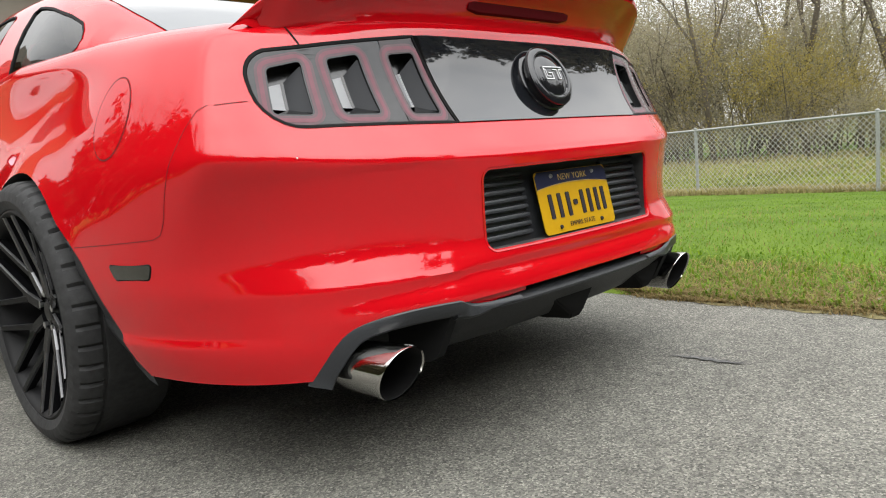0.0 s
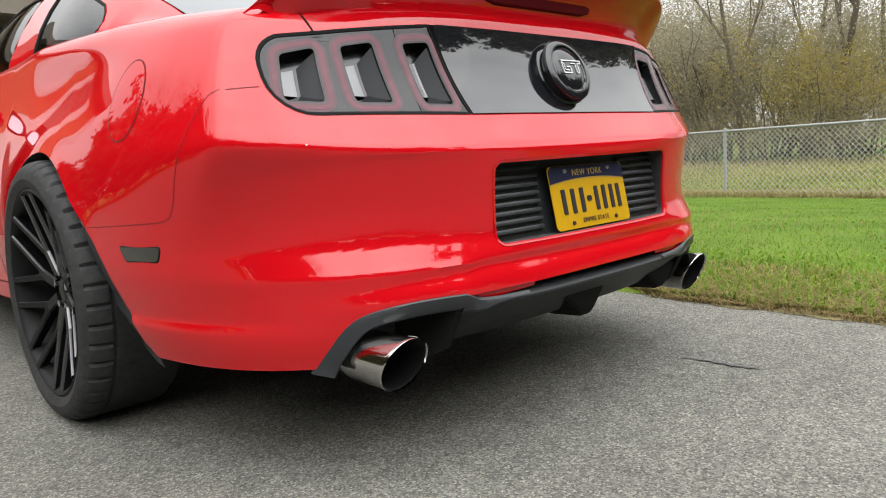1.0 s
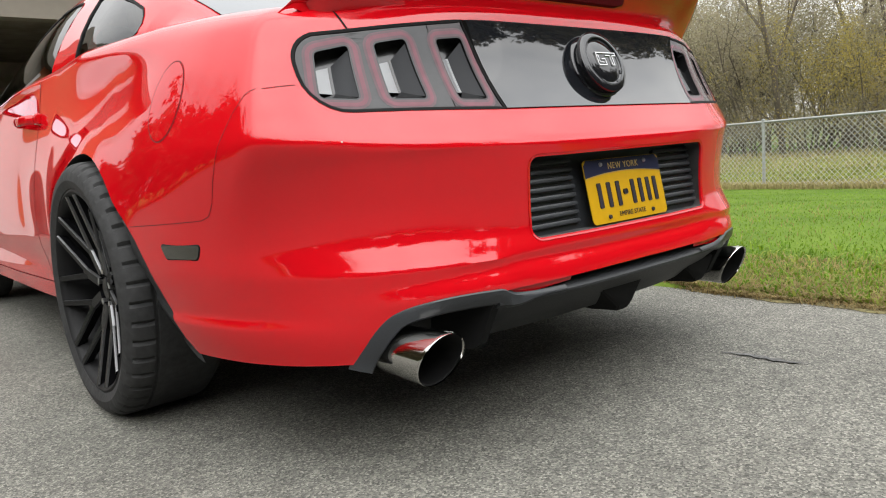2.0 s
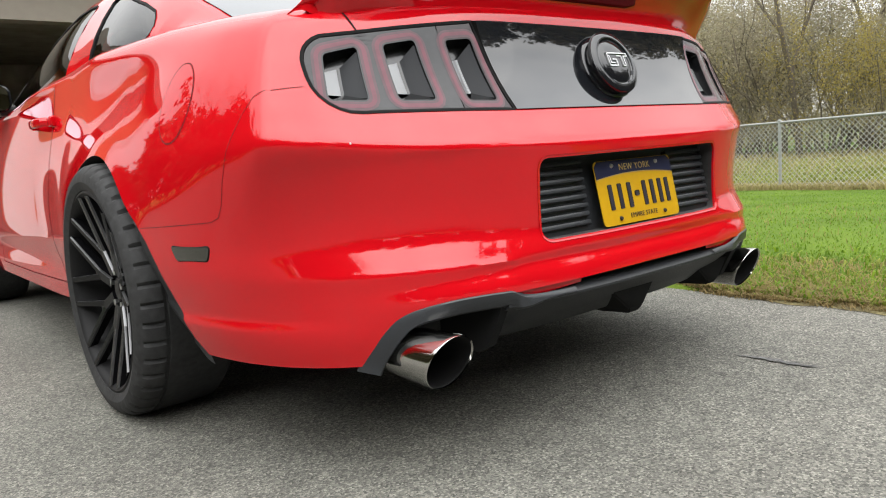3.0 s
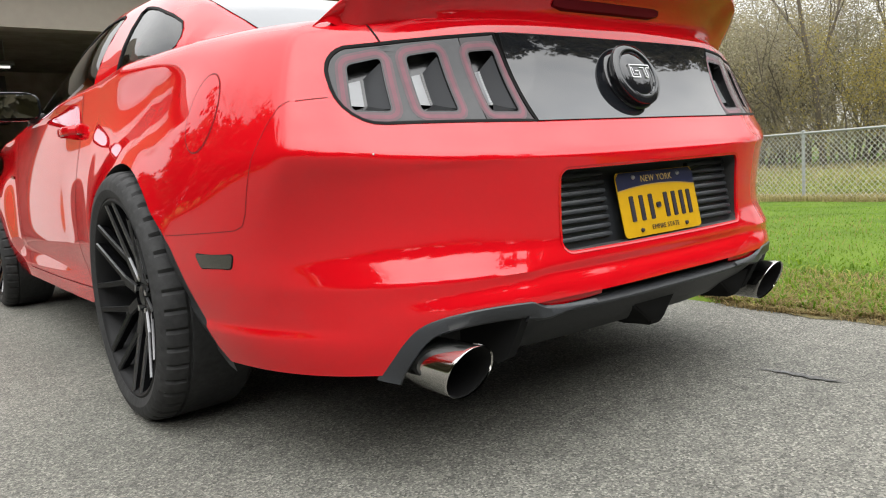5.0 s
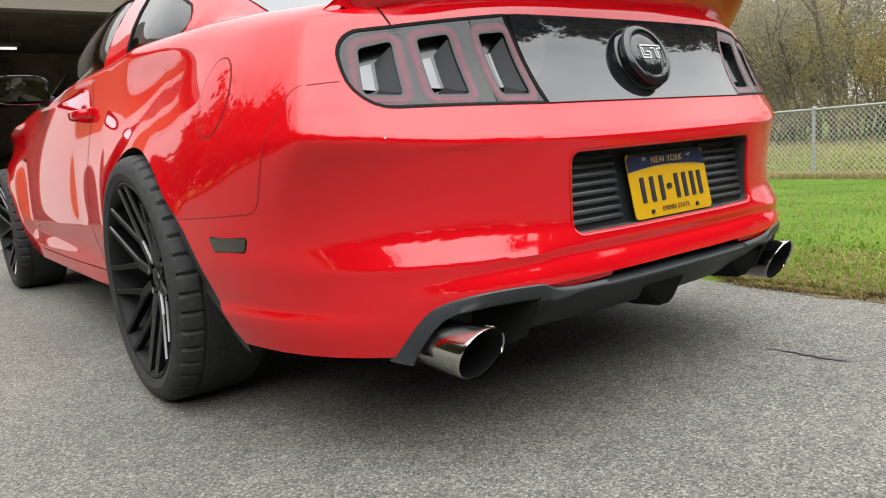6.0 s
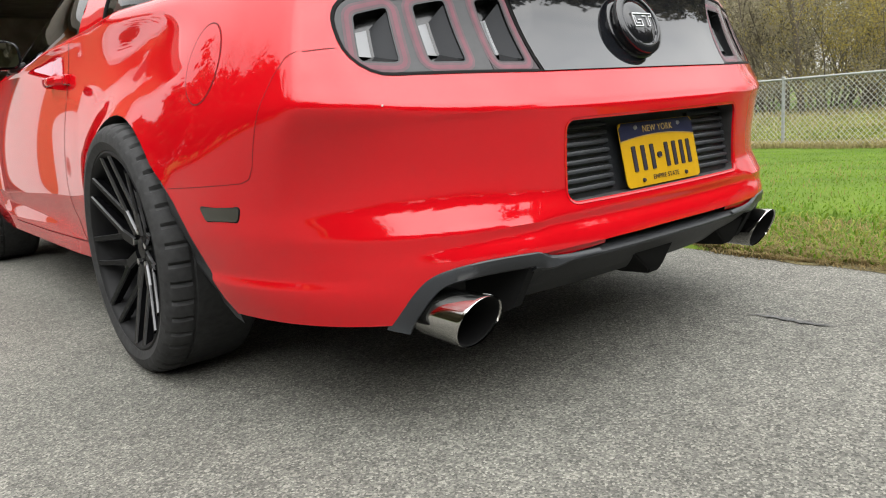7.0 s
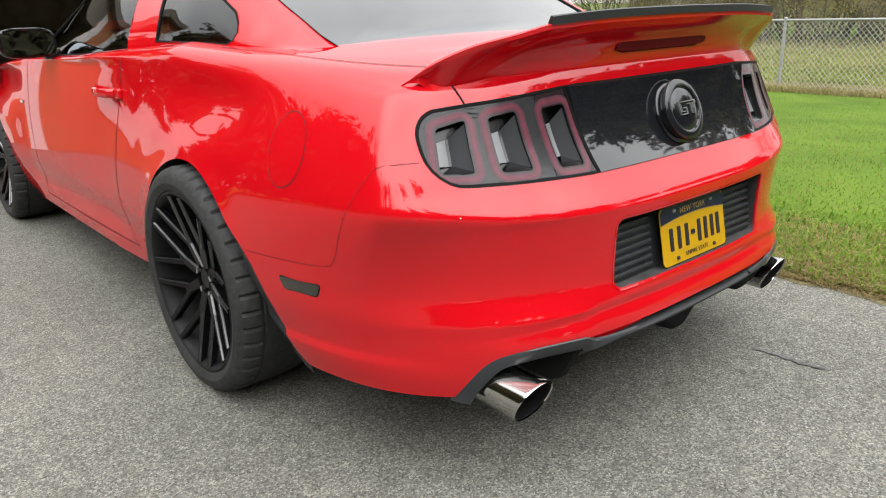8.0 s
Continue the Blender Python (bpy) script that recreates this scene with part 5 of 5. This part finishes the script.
for i in range(-int(run / pitch) - 1, count):
    for sgn in (1, -1):
        s_lo, s_hi = S0 + i * pitch, S0 + i * pitch + run
        z_lo, z_hi = 0.03, FH - 0.01
        if sgn < 0:
            s_lo, s_hi = s_hi, s_lo
        if min(s_lo, s_hi) < S0:
            continue
        p = fence_at(s_lo) + Vector((0, 0, z_lo)) + off_ * sgn
        q = fence_at(s_hi) + Vector((0, 0, z_hi)) + off_ * sgn
        vv, ff = rod(p, q, 0.0046, 3)
        k = len(v)
        v += vv
        f += [tuple(k + j for j in t) for t in ff[:3]]
WIRE = mat("galvanised_wire", (0.36, 0.365, 0.34), 0.5, 0.0, 0, 0.5, 0.12, 30)
tagged(raw("wire_mesh", v, f, WIRE, fence, "diamond wire mesh", False), kind="stuff")


# ---- trees and thicket ----
BARK = mat("bark", (0.085, 0.071, 0.054), 0.9, 0, 0, 0.2, 0.3, 30, 0.2)
LEAF_OLIVE = leafy(mat("leaf_olive", (0.240, 0.228, 0.118), 0.7, 0, 0, 0.3, 0.1, 8, 0, (0.285, 0.258, 0.17), 0.1, 3, vary=0.22))
LEAF_YELLOW = leafy(mat("leaf_yellow", (0.36, 0.28, 0.05), 0.7, 0, 0, 0.3, 0.1, 8, 0, (0.26, 0.22, 0.08), 0.1, 3, vary=0.25))
LEAF_BROWN = leafy(mat("leaf_brown", (0.292, 0.260, 0.188), 0.7, 0, 0, 0.3, 0.1, 8, 0, (0.272, 0.238, 0.148), 0.1, 3, vary=0.2))


LEAF_HEDGE = mat("leaf_hedge", (0.100, 0.092, 0.052), 0.8, 0, 0, 0.2, 0.1, 8, 0, (0.130, 0.104, 0.060), 0.1, 3, vary=0.2)


def tree_data(seed, height, stems, leaves, leaf_size, spread, depth=4):
    rng = random.Random(seed)
    v, f, tips = [], [], []

    def tube(p, q, r0, r1):
        d = (q - p)
        if d.length < 1e-4:
            return
        d.normalize()
        a = d.orthogonal().normalized()
        b = d.cross(a)
        k = len(v)
        n = 5 if r0 > 0.03 else 3
        for c, r in ((p, r0), (q, r1)):
            for i in range(n):
                t = 2 * math.pi * i / n
                v.append(tuple(c + (a * math.cos(t) + b * math.sin(t)) * r))
        for i in range(n):
            f.append((k + i, k + (i + 1) % n, k + n + (i + 1) % n, k + n + i))

    def grow_branch(p, d, length, r, level):
        segs = 4 if level == 0 else 3
        for i in range(segs):
            d2 = (d + Vector((rng.gauss(0, 0.16), rng.gauss(0, 0.16), rng.gauss(0.05, 0.10)))).normalized()
            q = p + d2 * length / segs
            r2 = r * (0.86 if i < segs - 1 else 0.7)
            tube(p, q, r, r2)
            if level < depth:
                kids = (1 if rng.random() < 0.75 else 2) if level else (1 if i or stems > 1 else 0)
                for _ in range(kids):
                    w = Vector((rng.gauss(0, 1), rng.gauss(0, 1), rng.gauss(0.25, 0.5))).normalized()
                    grow_branch(q, (d2 * 0.75 + w * 0.8).normalized(), length * rng.uniform(0.45, 0.68), r2 * 0.62, level + 1)
            if level >= (depth - 1 if stems == 1 else 1) or (stems > 1 and i > 0):
                tips.append((q, d2, length))
            p, d, r = q, d2, r2
    for s in range(stems):
        a = rng.uniform(0, 2 * math.pi)
        base = Vector((math.cos(a), math.sin(a), 0)) * (spread * 0.25 * rng.random() if stems > 1 else 0)
        lean = Vector((math.cos(a) * 0.75 * rng.random(), math.sin(a) * 0.75 * rng.random(), 1)).normalized() if stems > 1 else Vector((0.05, 0.02, 1)).normalized()
        grow_branch(base - Vector((0, 0, 0.1)), lean, height * rng.uniform(0.55, 0.8), 0.012 * height * (0.6 if stems > 1 else 1.3), 0)
    lv, lf = [], []
    for _ in range(leaves):
        q, d, ln = rng.choice(tips)
        c = q + Vector((rng.gauss(0, 1), rng.gauss(0, 1), rng.gauss(0, 1))) * 0.22
        a = Vector((rng.gauss(0, 1), rng.gauss(0, 1), rng.gauss(0, 0.7))).normalized()
        b = a.orthogonal().normalized()
        b = (b * math.cos(rng.random() * 6.3) + a.cross(b) * math.sin(rng.random() * 6.3)).normalized()
        s = leaf_size * rng.uniform(0.6, 1.3)
        k = len(lv)
        lv += [tuple(c - a * s), tuple(c + b * s * 0.5), tuple(c + a * s), tuple(c - b * s * 0.5 + a.cross(b) * s * 0.15)]
        lf.append((k, k + 1, k + 2, k + 3))
    return v, f, lv, lf


def tree_thing(name, seed, height, stems, leaves, size, spread, leafmat, label, category, depth=4, group=""):
    v, f, lv, lf = tree_data(seed, height, stems, leaves, size, spread, depth)
    t = new(name)
    tagged(t, label, category, group)
    raw("trunk", v, f, BARK, t, "grey-brown branches")
    if leaves:
        tagged(raw("crown", lv, lf, leafmat, t, "thin autumn leaves", False), kind="stuff")
    return t


def scaled(x, y, z, turn, s, sz=None):
    return pose(x, y, z, 0, 0, turn) @ Matrix.Diagonal((s, s, sz or s, 1))


kinds = [tree_thing("shrub", 3, 4.6, 8, 9000, 0.043, 5.5, LEAF_OLIVE, "tangled olive-brown autumn shrub behind the fence", "shrub", 3, "thicket behind the fence"),
         tree_thing("shrub", 8, 5.2, 7, 8400, 0.043, 5.0, LEAF_BROWN, "brown half-bare autumn shrub behind the fence", "shrub", 3, "thicket behind the fence"),
         tree_thing("shrub", 15, 5.6, 7, 8200, 0.047, 4.5, LEAF_YELLOW, "shrub with thinning yellow leaves behind the fence", "shrub", 3, "thicket behind the fence"),
         tree_thing("tree", 21, 9.0, 1, 1500, 0.05, 2.0, LEAF_BROWN, "nearly bare tall tree beyond the fence", "tree", 4, "bare trees")]
rng = random.Random(5)
spots = []


def fall(x, y, low):
    """The thicket sinks towards its open end, seen along the lawn."""
    bearing = math.degrees(math.atan2(y + 2.1, x + 1.5))
    return low + (1 - low) * lerp_table((11, 13.5, 15, 17, 20, 24, 29), (0, 0.15, 0.48, 0.76, 0.88, 0.96, 1), bearing)


for row, (dist, n) in enumerate(((12.5, 18), (14.5, 15), (17.5, 14), (22.0, 11))):
    for i in range(n):
        s = -5 + (27 + 3 * row) * (i + 0.5) / n + rng.uniform(-0.6, 0.6)
        spots.append((s, dist + rng.uniform(-0.9, 0.9), row))
used = [False] * 4
for i, (s, d, row) in enumerate(spots):
    p = fence_at(s) - fdir.cross(Vector((0, 0, 1))) * -d
    k = rng.choice((0, 0, 1, 1, 0)) if row < 1 else rng.choice((0, 1, 1, 2, 0))
    sc = rng.uniform(0.30, 0.50) if row == 0 else rng.uniform(0.95, 1.2) * (0.97 + 0.15 * row)
    sc *= fall(p.x, p.y, 0.25 if row else 0.8)
    m_ = scaled(p.x, p.y, lawn_z(p.x, p.y) - 0.05, rng.uniform(0, 360), sc)
    if not used[k]:
        used[k] = True
        kinds[k].matrix_basis = m_
    else:
        copy_thing(kinds[k], m_) if kinds[k].scale.x == 1 else copy_thing(kinds[k], m_ @ Matrix.Diagonal((1 / kinds[k].scale.x, 1 / kinds[k].scale.y, 1 / kinds[k].scale.z, 1)))
for x, y, s in ((24.6, 8.2, 0.78), (25.2, 6.6, 0.72)):
    copy_thing(kinds[2], scaled(x, y, -0.5, 40 * x, s / kinds[2].scale.x))
kinds[3].matrix_basis = pose(33, 1.0, -0.6, 0, 0, 40)
for x, y, s, a in ((31, 6.5, 1.0, 90), (34, 11, 1.2, 10), (32, -4, 1.0, 200), (37, 3, 1.3, 150), (26, 2.5, 1.0, 75), (28, 7.5, 1.15, 260), (27, -1.5, 1.05, 330), (29, 4.8, 1.2, 120), (25.5, 10, 0.95, 190),
                   (-14, -21, 1.0, 30), (-9, -24, 1.1, 80), (-4, -22, 0.95, 140), (2, -25, 1.15, 200), (8, -23, 1.0, 260), (14, -22, 1.1, 300), (-19, -15, 1.1, 20),
                   (-22, -9, 1.0, 70), (-21, -2, 1.15, 110), (-24, 4, 1.0, 160), (-18, -19, 1.2, 250), (-11, -27, 1.2, 310), (20, -18, 1.1, 330), (-16, -11, 0.85, 15)):
    c = copy_thing(kinds[3], scaled(x, y, -0.1 if x < 0 else -0.55, a, s))
    tagged(c, "bare autumn tree at the edge of the yard" if x < 20 else "")
# the wood far behind the thicket
v, f = [], []
rw = random.Random(44)
for i in range(34000):
    s_, d_ = rw.uniform(-14, 40), rw.uniform(25, 31)
    p = fence_at(s_) - fdir.cross(Vector((0, 0, 1))) * -d_
    top_ = 8.2 + 1.6 * noise.noise((s_ * 0.35, 0, 0)) + 0.9 * noise.noise((s_ * 1.3, 3, 0))
    top_ *= fall(p.x, p.y, 0.22)
    c = Vector((p.x, p.y, -0.6 + top_ * rw.random() ** 1.35))
    a = Vector((rw.gauss(0, 1), rw.gauss(0, 1), rw.gauss(0, 0.8))).normalized()
    b = a.orthogonal().normalized()
    s2 = rw.uniform(0.06, 0.14)
    k = len(v)
    v += [tuple(c - a * s2), tuple(c + b * s2 * 0.5), tuple(c + a * s2), tuple(c - b * s2 * 0.5)]
    f.append((k, k + 1, k + 2, k + 3))
tagged(raw("far_wood", v, f, LEAF_BROWN, None, "", False), "grey-brown autumn wood far beyond the fence", "wood", kind="stuff")
# unseen bushes added behind the drive, so that the paint mirrors a dark treeline
hedge = tree_thing("unseen_bush", 33, 5.4, 4, 5400, 0.21, 5.0, LEAF_HEDGE, "unseen dense bush added round the yard for the paint to mirror", "bush", 2, "hedge round the yard")
hedge.matrix_basis = scaled(-15, -8, -0.1, 0, 1.0)
for i in range(30):
    a = radians(148 + 185 * (i % 15) / 14 + (6 if i > 14 else 0))
    r = (16.5 if i < 15 else 20.0) + rng.uniform(-1, 1)
    copy_thing(hedge, scaled(r * math.cos(a), r * math.sin(a), -0.1, rng.uniform(0, 360), rng.uniform(1.1, 1.35) * (1 if i < 15 else 1.35) * (1.08 if 9 < i % 15 < 12 else (0.78 if i % 15 >= 12 else 0.9))))
for i in range(9):
    a = radians(114 + 5 * i)
    copy_thing(hedge, scaled(18 * math.cos(a), 18 * math.sin(a), -0.1, 70 * i, (0.55, 0.80, 1.05, 1.35, 1.4, 1.4, 1.4, 1.4, 1.4)[i]))
for i in range(8):
    a = radians(300 + 4.6 * i)
    copy_thing(hedge, scaled(24 * math.cos(a), 24 * math.sin(a), -0.5, 50 * i, 1.25 + 0.2 * (i % 3)))
for i in range(6):
    a = radians(131 + 7 * i)
    tagged(copy_thing(kinds[3], scaled(21 * math.cos(a), 21 * math.sin(a), -0.1, 57 * i, 1.05 + 0.12 * (i % 3))), "bare autumn tree at the edge of the yard")


# ---- grass ----
def blades(seed, n, x0, x1, y0, y1, h0, h1, w, name, material, label, bias=1.0, over=0.0):
    r = np.random.RandomState(seed)
    u = r.rand(n) ** bias
    x = x0 + (x1 - x0) * u
    y = y0 + (y1 - y0) * r.rand(n)
    x = np.array([max(a, edge_x(b) + 0.01 * c - over * c ** 3) for a, b, c in zip(x, y, r.rand(n))])
    z = np.array([lawn_z(a, b) for a, b in zip(x, y)])
    z = np.where(x < EDGE_X + 0.05 + 0.75 * np.maximum(0.0, -1.75 - y), np.maximum(z, 0.0), z)
    h = h0 + (h1 - h0) * r.rand(n)
    ang = r.rand(n) * 2 * np.pi
    lean = 0.5 + 0.9 * r.rand(n)
    dx, dy = np.cos(ang), np.sin(ang)
    base = np.stack([x, y, z], 1)
    side = np.stack([-dy, dx, np.zeros(n)], 1) * (w * (0.6 + 0.8 * r.rand(n)))[:, None]
    mid = base + np.stack([dx * h * lean * 0.35, dy * h * lean * 0.35, h * 0.6], 1)
    tip = base + np.stack([dx * h * lean, dy * h * lean, h * (1.0 - 0.25 * lean)], 1)
    v = np.stack([base - side, base + side, mid + side * 0.7, mid - side * 0.7, tip], 1).reshape(-1, 3)
    f = []
    for i in range(n):
        k = 5 * i
        f += [(k, k + 1, k + 2, k + 3), (k + 3, k + 2, k + 4)]
    me = bpy.data.meshes.new(name)
    me.from_pydata(v.tolist(), [], f)
    me.materials.append(material)
    ob = new(name, me)
    return tagged(ob, label, "grass", kind="stuff")


GRASS = leafy(mat("grass_blade", (0.108, 0.214, 0.014), 0.6, 0, 0, 0.3, 0.1, 3, 0, (0.150, 0.225, 0.018), 0.30, 1.7, vary=0.18))
STRAW = leafy(mat("straw", (0.34, 0.27, 0.13), 0.8, 0, 0, 0.2, 0.1, 3, 0, (0.24, 0.18, 0.08), 0.1, 0.7, vary=0.3))
blades(1, 130000, 1.24, 11.8, -3.5, 8.0, 0.008, 0.022, 0.0026, "grass", GRASS, "short green lawn grass beside the driveway", 2.3)
blades(3, 26000, 1.22, 2.1, -1.7, 3.0, 0.010, 0.034, 0.0024, "dry_grass", STRAW, "dry straw-coloured grass along the asphalt edge", 2.2, 0.05)
WEED = leafy(mat("weed_green", (0.175, 0.225, 0.028), 0.6, 0, 0, 0.3, 0.1, 3, 0, (0.22, 0.23, 0.05), 0.2, 0.6, vary=0.2))
blades(9, 2400, 1.27, 2.5, -1.7, 2.0, 0.020, 0.055, 0.0048, "grass", GRASS, "broad-leaved weeds along the asphalt edge", 1.5, 0.03)
blades(11, 2600, 1.25, 2.2, -1.7, 2.0, 0.015, 0.045, 0.0055, "grass", WEED, "pale green weeds along the asphalt edge", 1.8, 0.04)
FIELD = leafy(mat("field_straw", (0.34, 0.28, 0.14), 0.8, 0, 0, 0.2, 0.1, 3, 0, (0.24, 0.22, 0.085), 0.1, 0.7, vary=0.2))
blades(4, 26000, 11.5, 15.5, -6.0, 9.0, 0.03, 0.12, 0.008, "dry_grass", FIELD, "dry tall grass along the fence", 1.0)
blades(6, 9000, 15.0, 28.0, -5.0, 18.0, 0.10, 0.40, 0.014, "dry_grass", FIELD, "dry tall grass in the field beyond the fence", 1.0)
blades(5, 40000, 13.0, 22.0, -5.0, 16.0, 0.05, 0.22, 0.016, "grass", WEED, "rough green weeds beyond the fence", 1.0)
blades(7, 2600, 1.3, 6.0, -3.0, 4.0, 0.020, 0.055, 0.0022, "clippings", STRAW, "pale dry clippings scattered on the lawn", 1.6)
blades(10, 9000, 11.2, 12.6, -3.0, 8.0, 0.05, 0.17, 0.010, "dry_grass", FIELD, "pale dry grass at the foot of the fence", 1.0)
blades(8, 12000, 1.20, 1.46, -1.7, 3.0, 0.010, 0.034, 0.0024, "dry_grass", STRAW, "dead brownish grass along the asphalt edge", 1.0, 0.08)

# bare earth and litter between asphalt and grass
DIRT = mat("verge_dirt", (0.150, 0.118, 0.070), 0.95, 0, 0, 0.1, 0.35, 70, 0.25, (0.105, 0.105, 0.045), 0.3, 9)
v, f = [], []
ys = [float(y) for y in np.linspace(-1.74, 5.0, 338)]
for y in ys:
    wob = 0.022 * noise.noise((y * 9, 0, 0)) + 0.03 * noise.noise((y * 2.3, 5, 0))
    for dx, z in ((-0.030 + 1.6 * wob, 0.002), (-0.004 + wob, 0.008), (0.05 + wob * 0.5, 0.0165), (0.13 + wob, 0.016), (0.20, 0.004)):
        v.append((edge_x(y) + dx, y, z + (0.004 * noise.noise((y * 25, dx * 25, 1)) if 0.003 < z else 0.0)))
for i in range(len(ys) - 1):
    for q in range(4):
        f.append((5 * i + q, 5 * i + q + 1, 5 * i + 6 + q, 5 * i + 5 + q))
tagged(raw("verge", v, f, DIRT), "strip of bare earth and litter along the asphalt", "verge", kind="structure")

# dead leaves and clippings on the verge
DEADLEAF = mat("dead_leaf", (0.15, 0.108, 0.06), 0.8, 0, 0, 0.2, 0.2, 60, 0, (0.216, 0.186, 0.132), 0.2, 4)
rng = random.Random(9)
leaf_me = mesh_of("dead_leaf", [(-0.5, 0, 0.05), (-0.15, 0.24, 0.0), (0.25, 0.2, 0.03), (0.55, 0, 0.10), (0.2, -0.22, 0.0), (-0.2, -0.2, 0.06), (0, 0, 0.0)],
                  [(0, 1, 6), (1, 2, 6), (2, 3, 6), (3, 4, 6), (4, 5, 6), (5, 0, 6)], DEADLEAF, False)
for i in range(70):
    y = rng.uniform(-1.9, 1.2)
    x = edge_x(y) + abs(rng.gauss(0, 0.22)) + 0.01
    if i % 4 == 0:
        x = edge_x(y) + rng.uniform(0.3, 3.0)
    o = new("dead_leaf", leaf_me)
    s = rng.uniform(0.012, 0.038)
    o.matrix_basis = pose(x, y, max(lawn_z(x, y), 0.0) + 0.018, rng.uniform(-20, 20), rng.uniform(-20, 20), rng.uniform(0, 360)) @ Matrix.Diagonal((s * 1.5, s * 0.7, s, 1))
    tagged(o, "curled dry leaf lying in the grass", "leaf", "dead leaves on the verge")

# dark scuff on the asphalt
SCUFF = mat("tyre_scuff", (0.098, 0.097, 0.094), 0.9, 0, 0, 0.2, 0.5, 120, 0, None, 0.3, 12)
v, f = [], []
for i in range(25):
    t = i / 24
    x, y = 0.498 + 0.03 * t + 0.008 * math.sin(6 * t), -1.00 - 0.24 * t
    w = 0.012 * math.sin(math.pi * (0.08 + 0.84 * t)) * (1 + 0.4 * math.sin(31 * t))
    v += [(x - w, y, 0.004), (x + w, y - 0.01, 0.004)]
for i in range(24):
    f.append((2 * i, 2 * i + 1, 2 * i + 3, 2 * i + 2))
tagged(raw("scuff_mark", v, f, SCUFF, None, "", False), "short dark rubber scuff on the asphalt", "scuff mark")


# ---- things inside the garage ----
METALGREY = mat("cabinet_grey", (0.096, 0.096, 0.099), 0.5, 0, 0, 0.4, 0.1, 10)
TUBE = mat("lamp_tube", (1, 1, 1), 0.4)
tb = TUBE.node_tree.nodes["Principled BSDF"]
tb.inputs["Emission Color"].default_value, tb.inputs["Emission Strength"].default_value = (1.0, 0.98, 0.93, 1), 0.8
lampg = new("shop_light")
tagged(lampg, "lit fluorescent shop light hanging in the garage", "lamp")
v, f = rod((-0.75, 9.0, 2.27), (0.20, 9.0, 2.27), 0.016, 10)
raw("tube", v, f, TUBE, lampg, "glowing tube")
block("light_housing", -0.80, 0.25, 8.94, 9.06, 2.29, 2.34, METALGREY, lampg, "grey housing", 0.008)
for x in (-0.7, 0.15):
    v, f = rod((x, 9.0, 2.34), (x, 9.0, 2.70), 0.004, 6)
    raw("hanger", v, f, GALV, lampg)
cab_ = new("wall_cabinet")
tagged(cab_, "grey cabinet on the garage's rear wall", "cabinet")
block("cabinet_body", -0.9, 0.5, 11.55, 11.98, 1.75, 2.5, METALGREY, cab_, "", 0.01)
for x0, x1 in ((-0.88, -0.21), (-0.19, 0.48)):
    block("cabinet_door", x0, x1, 11.52, 11.55, 1.77, 2.48, METALGREY, cab_, "", 0.006)
bench = new("workbench")
tagged(bench, "dark wooden workbench against the garage's rear wall", "workbench")
BENCH = mat("bench_wood", (0.06, 0.039, 0.024), 0.7, 0, 0, 0.3, 0.2, 20)
block("bench_top", -1.9, 1.6, 11.3, 11.98, 0.88, 0.94, BENCH, bench, "", 0.006)
for x in (-1.85, -0.1, 1.5):
    block("leg", x, x + 0.09, 11.35, 11.44, 0.004, 0.88, BENCH, bench)
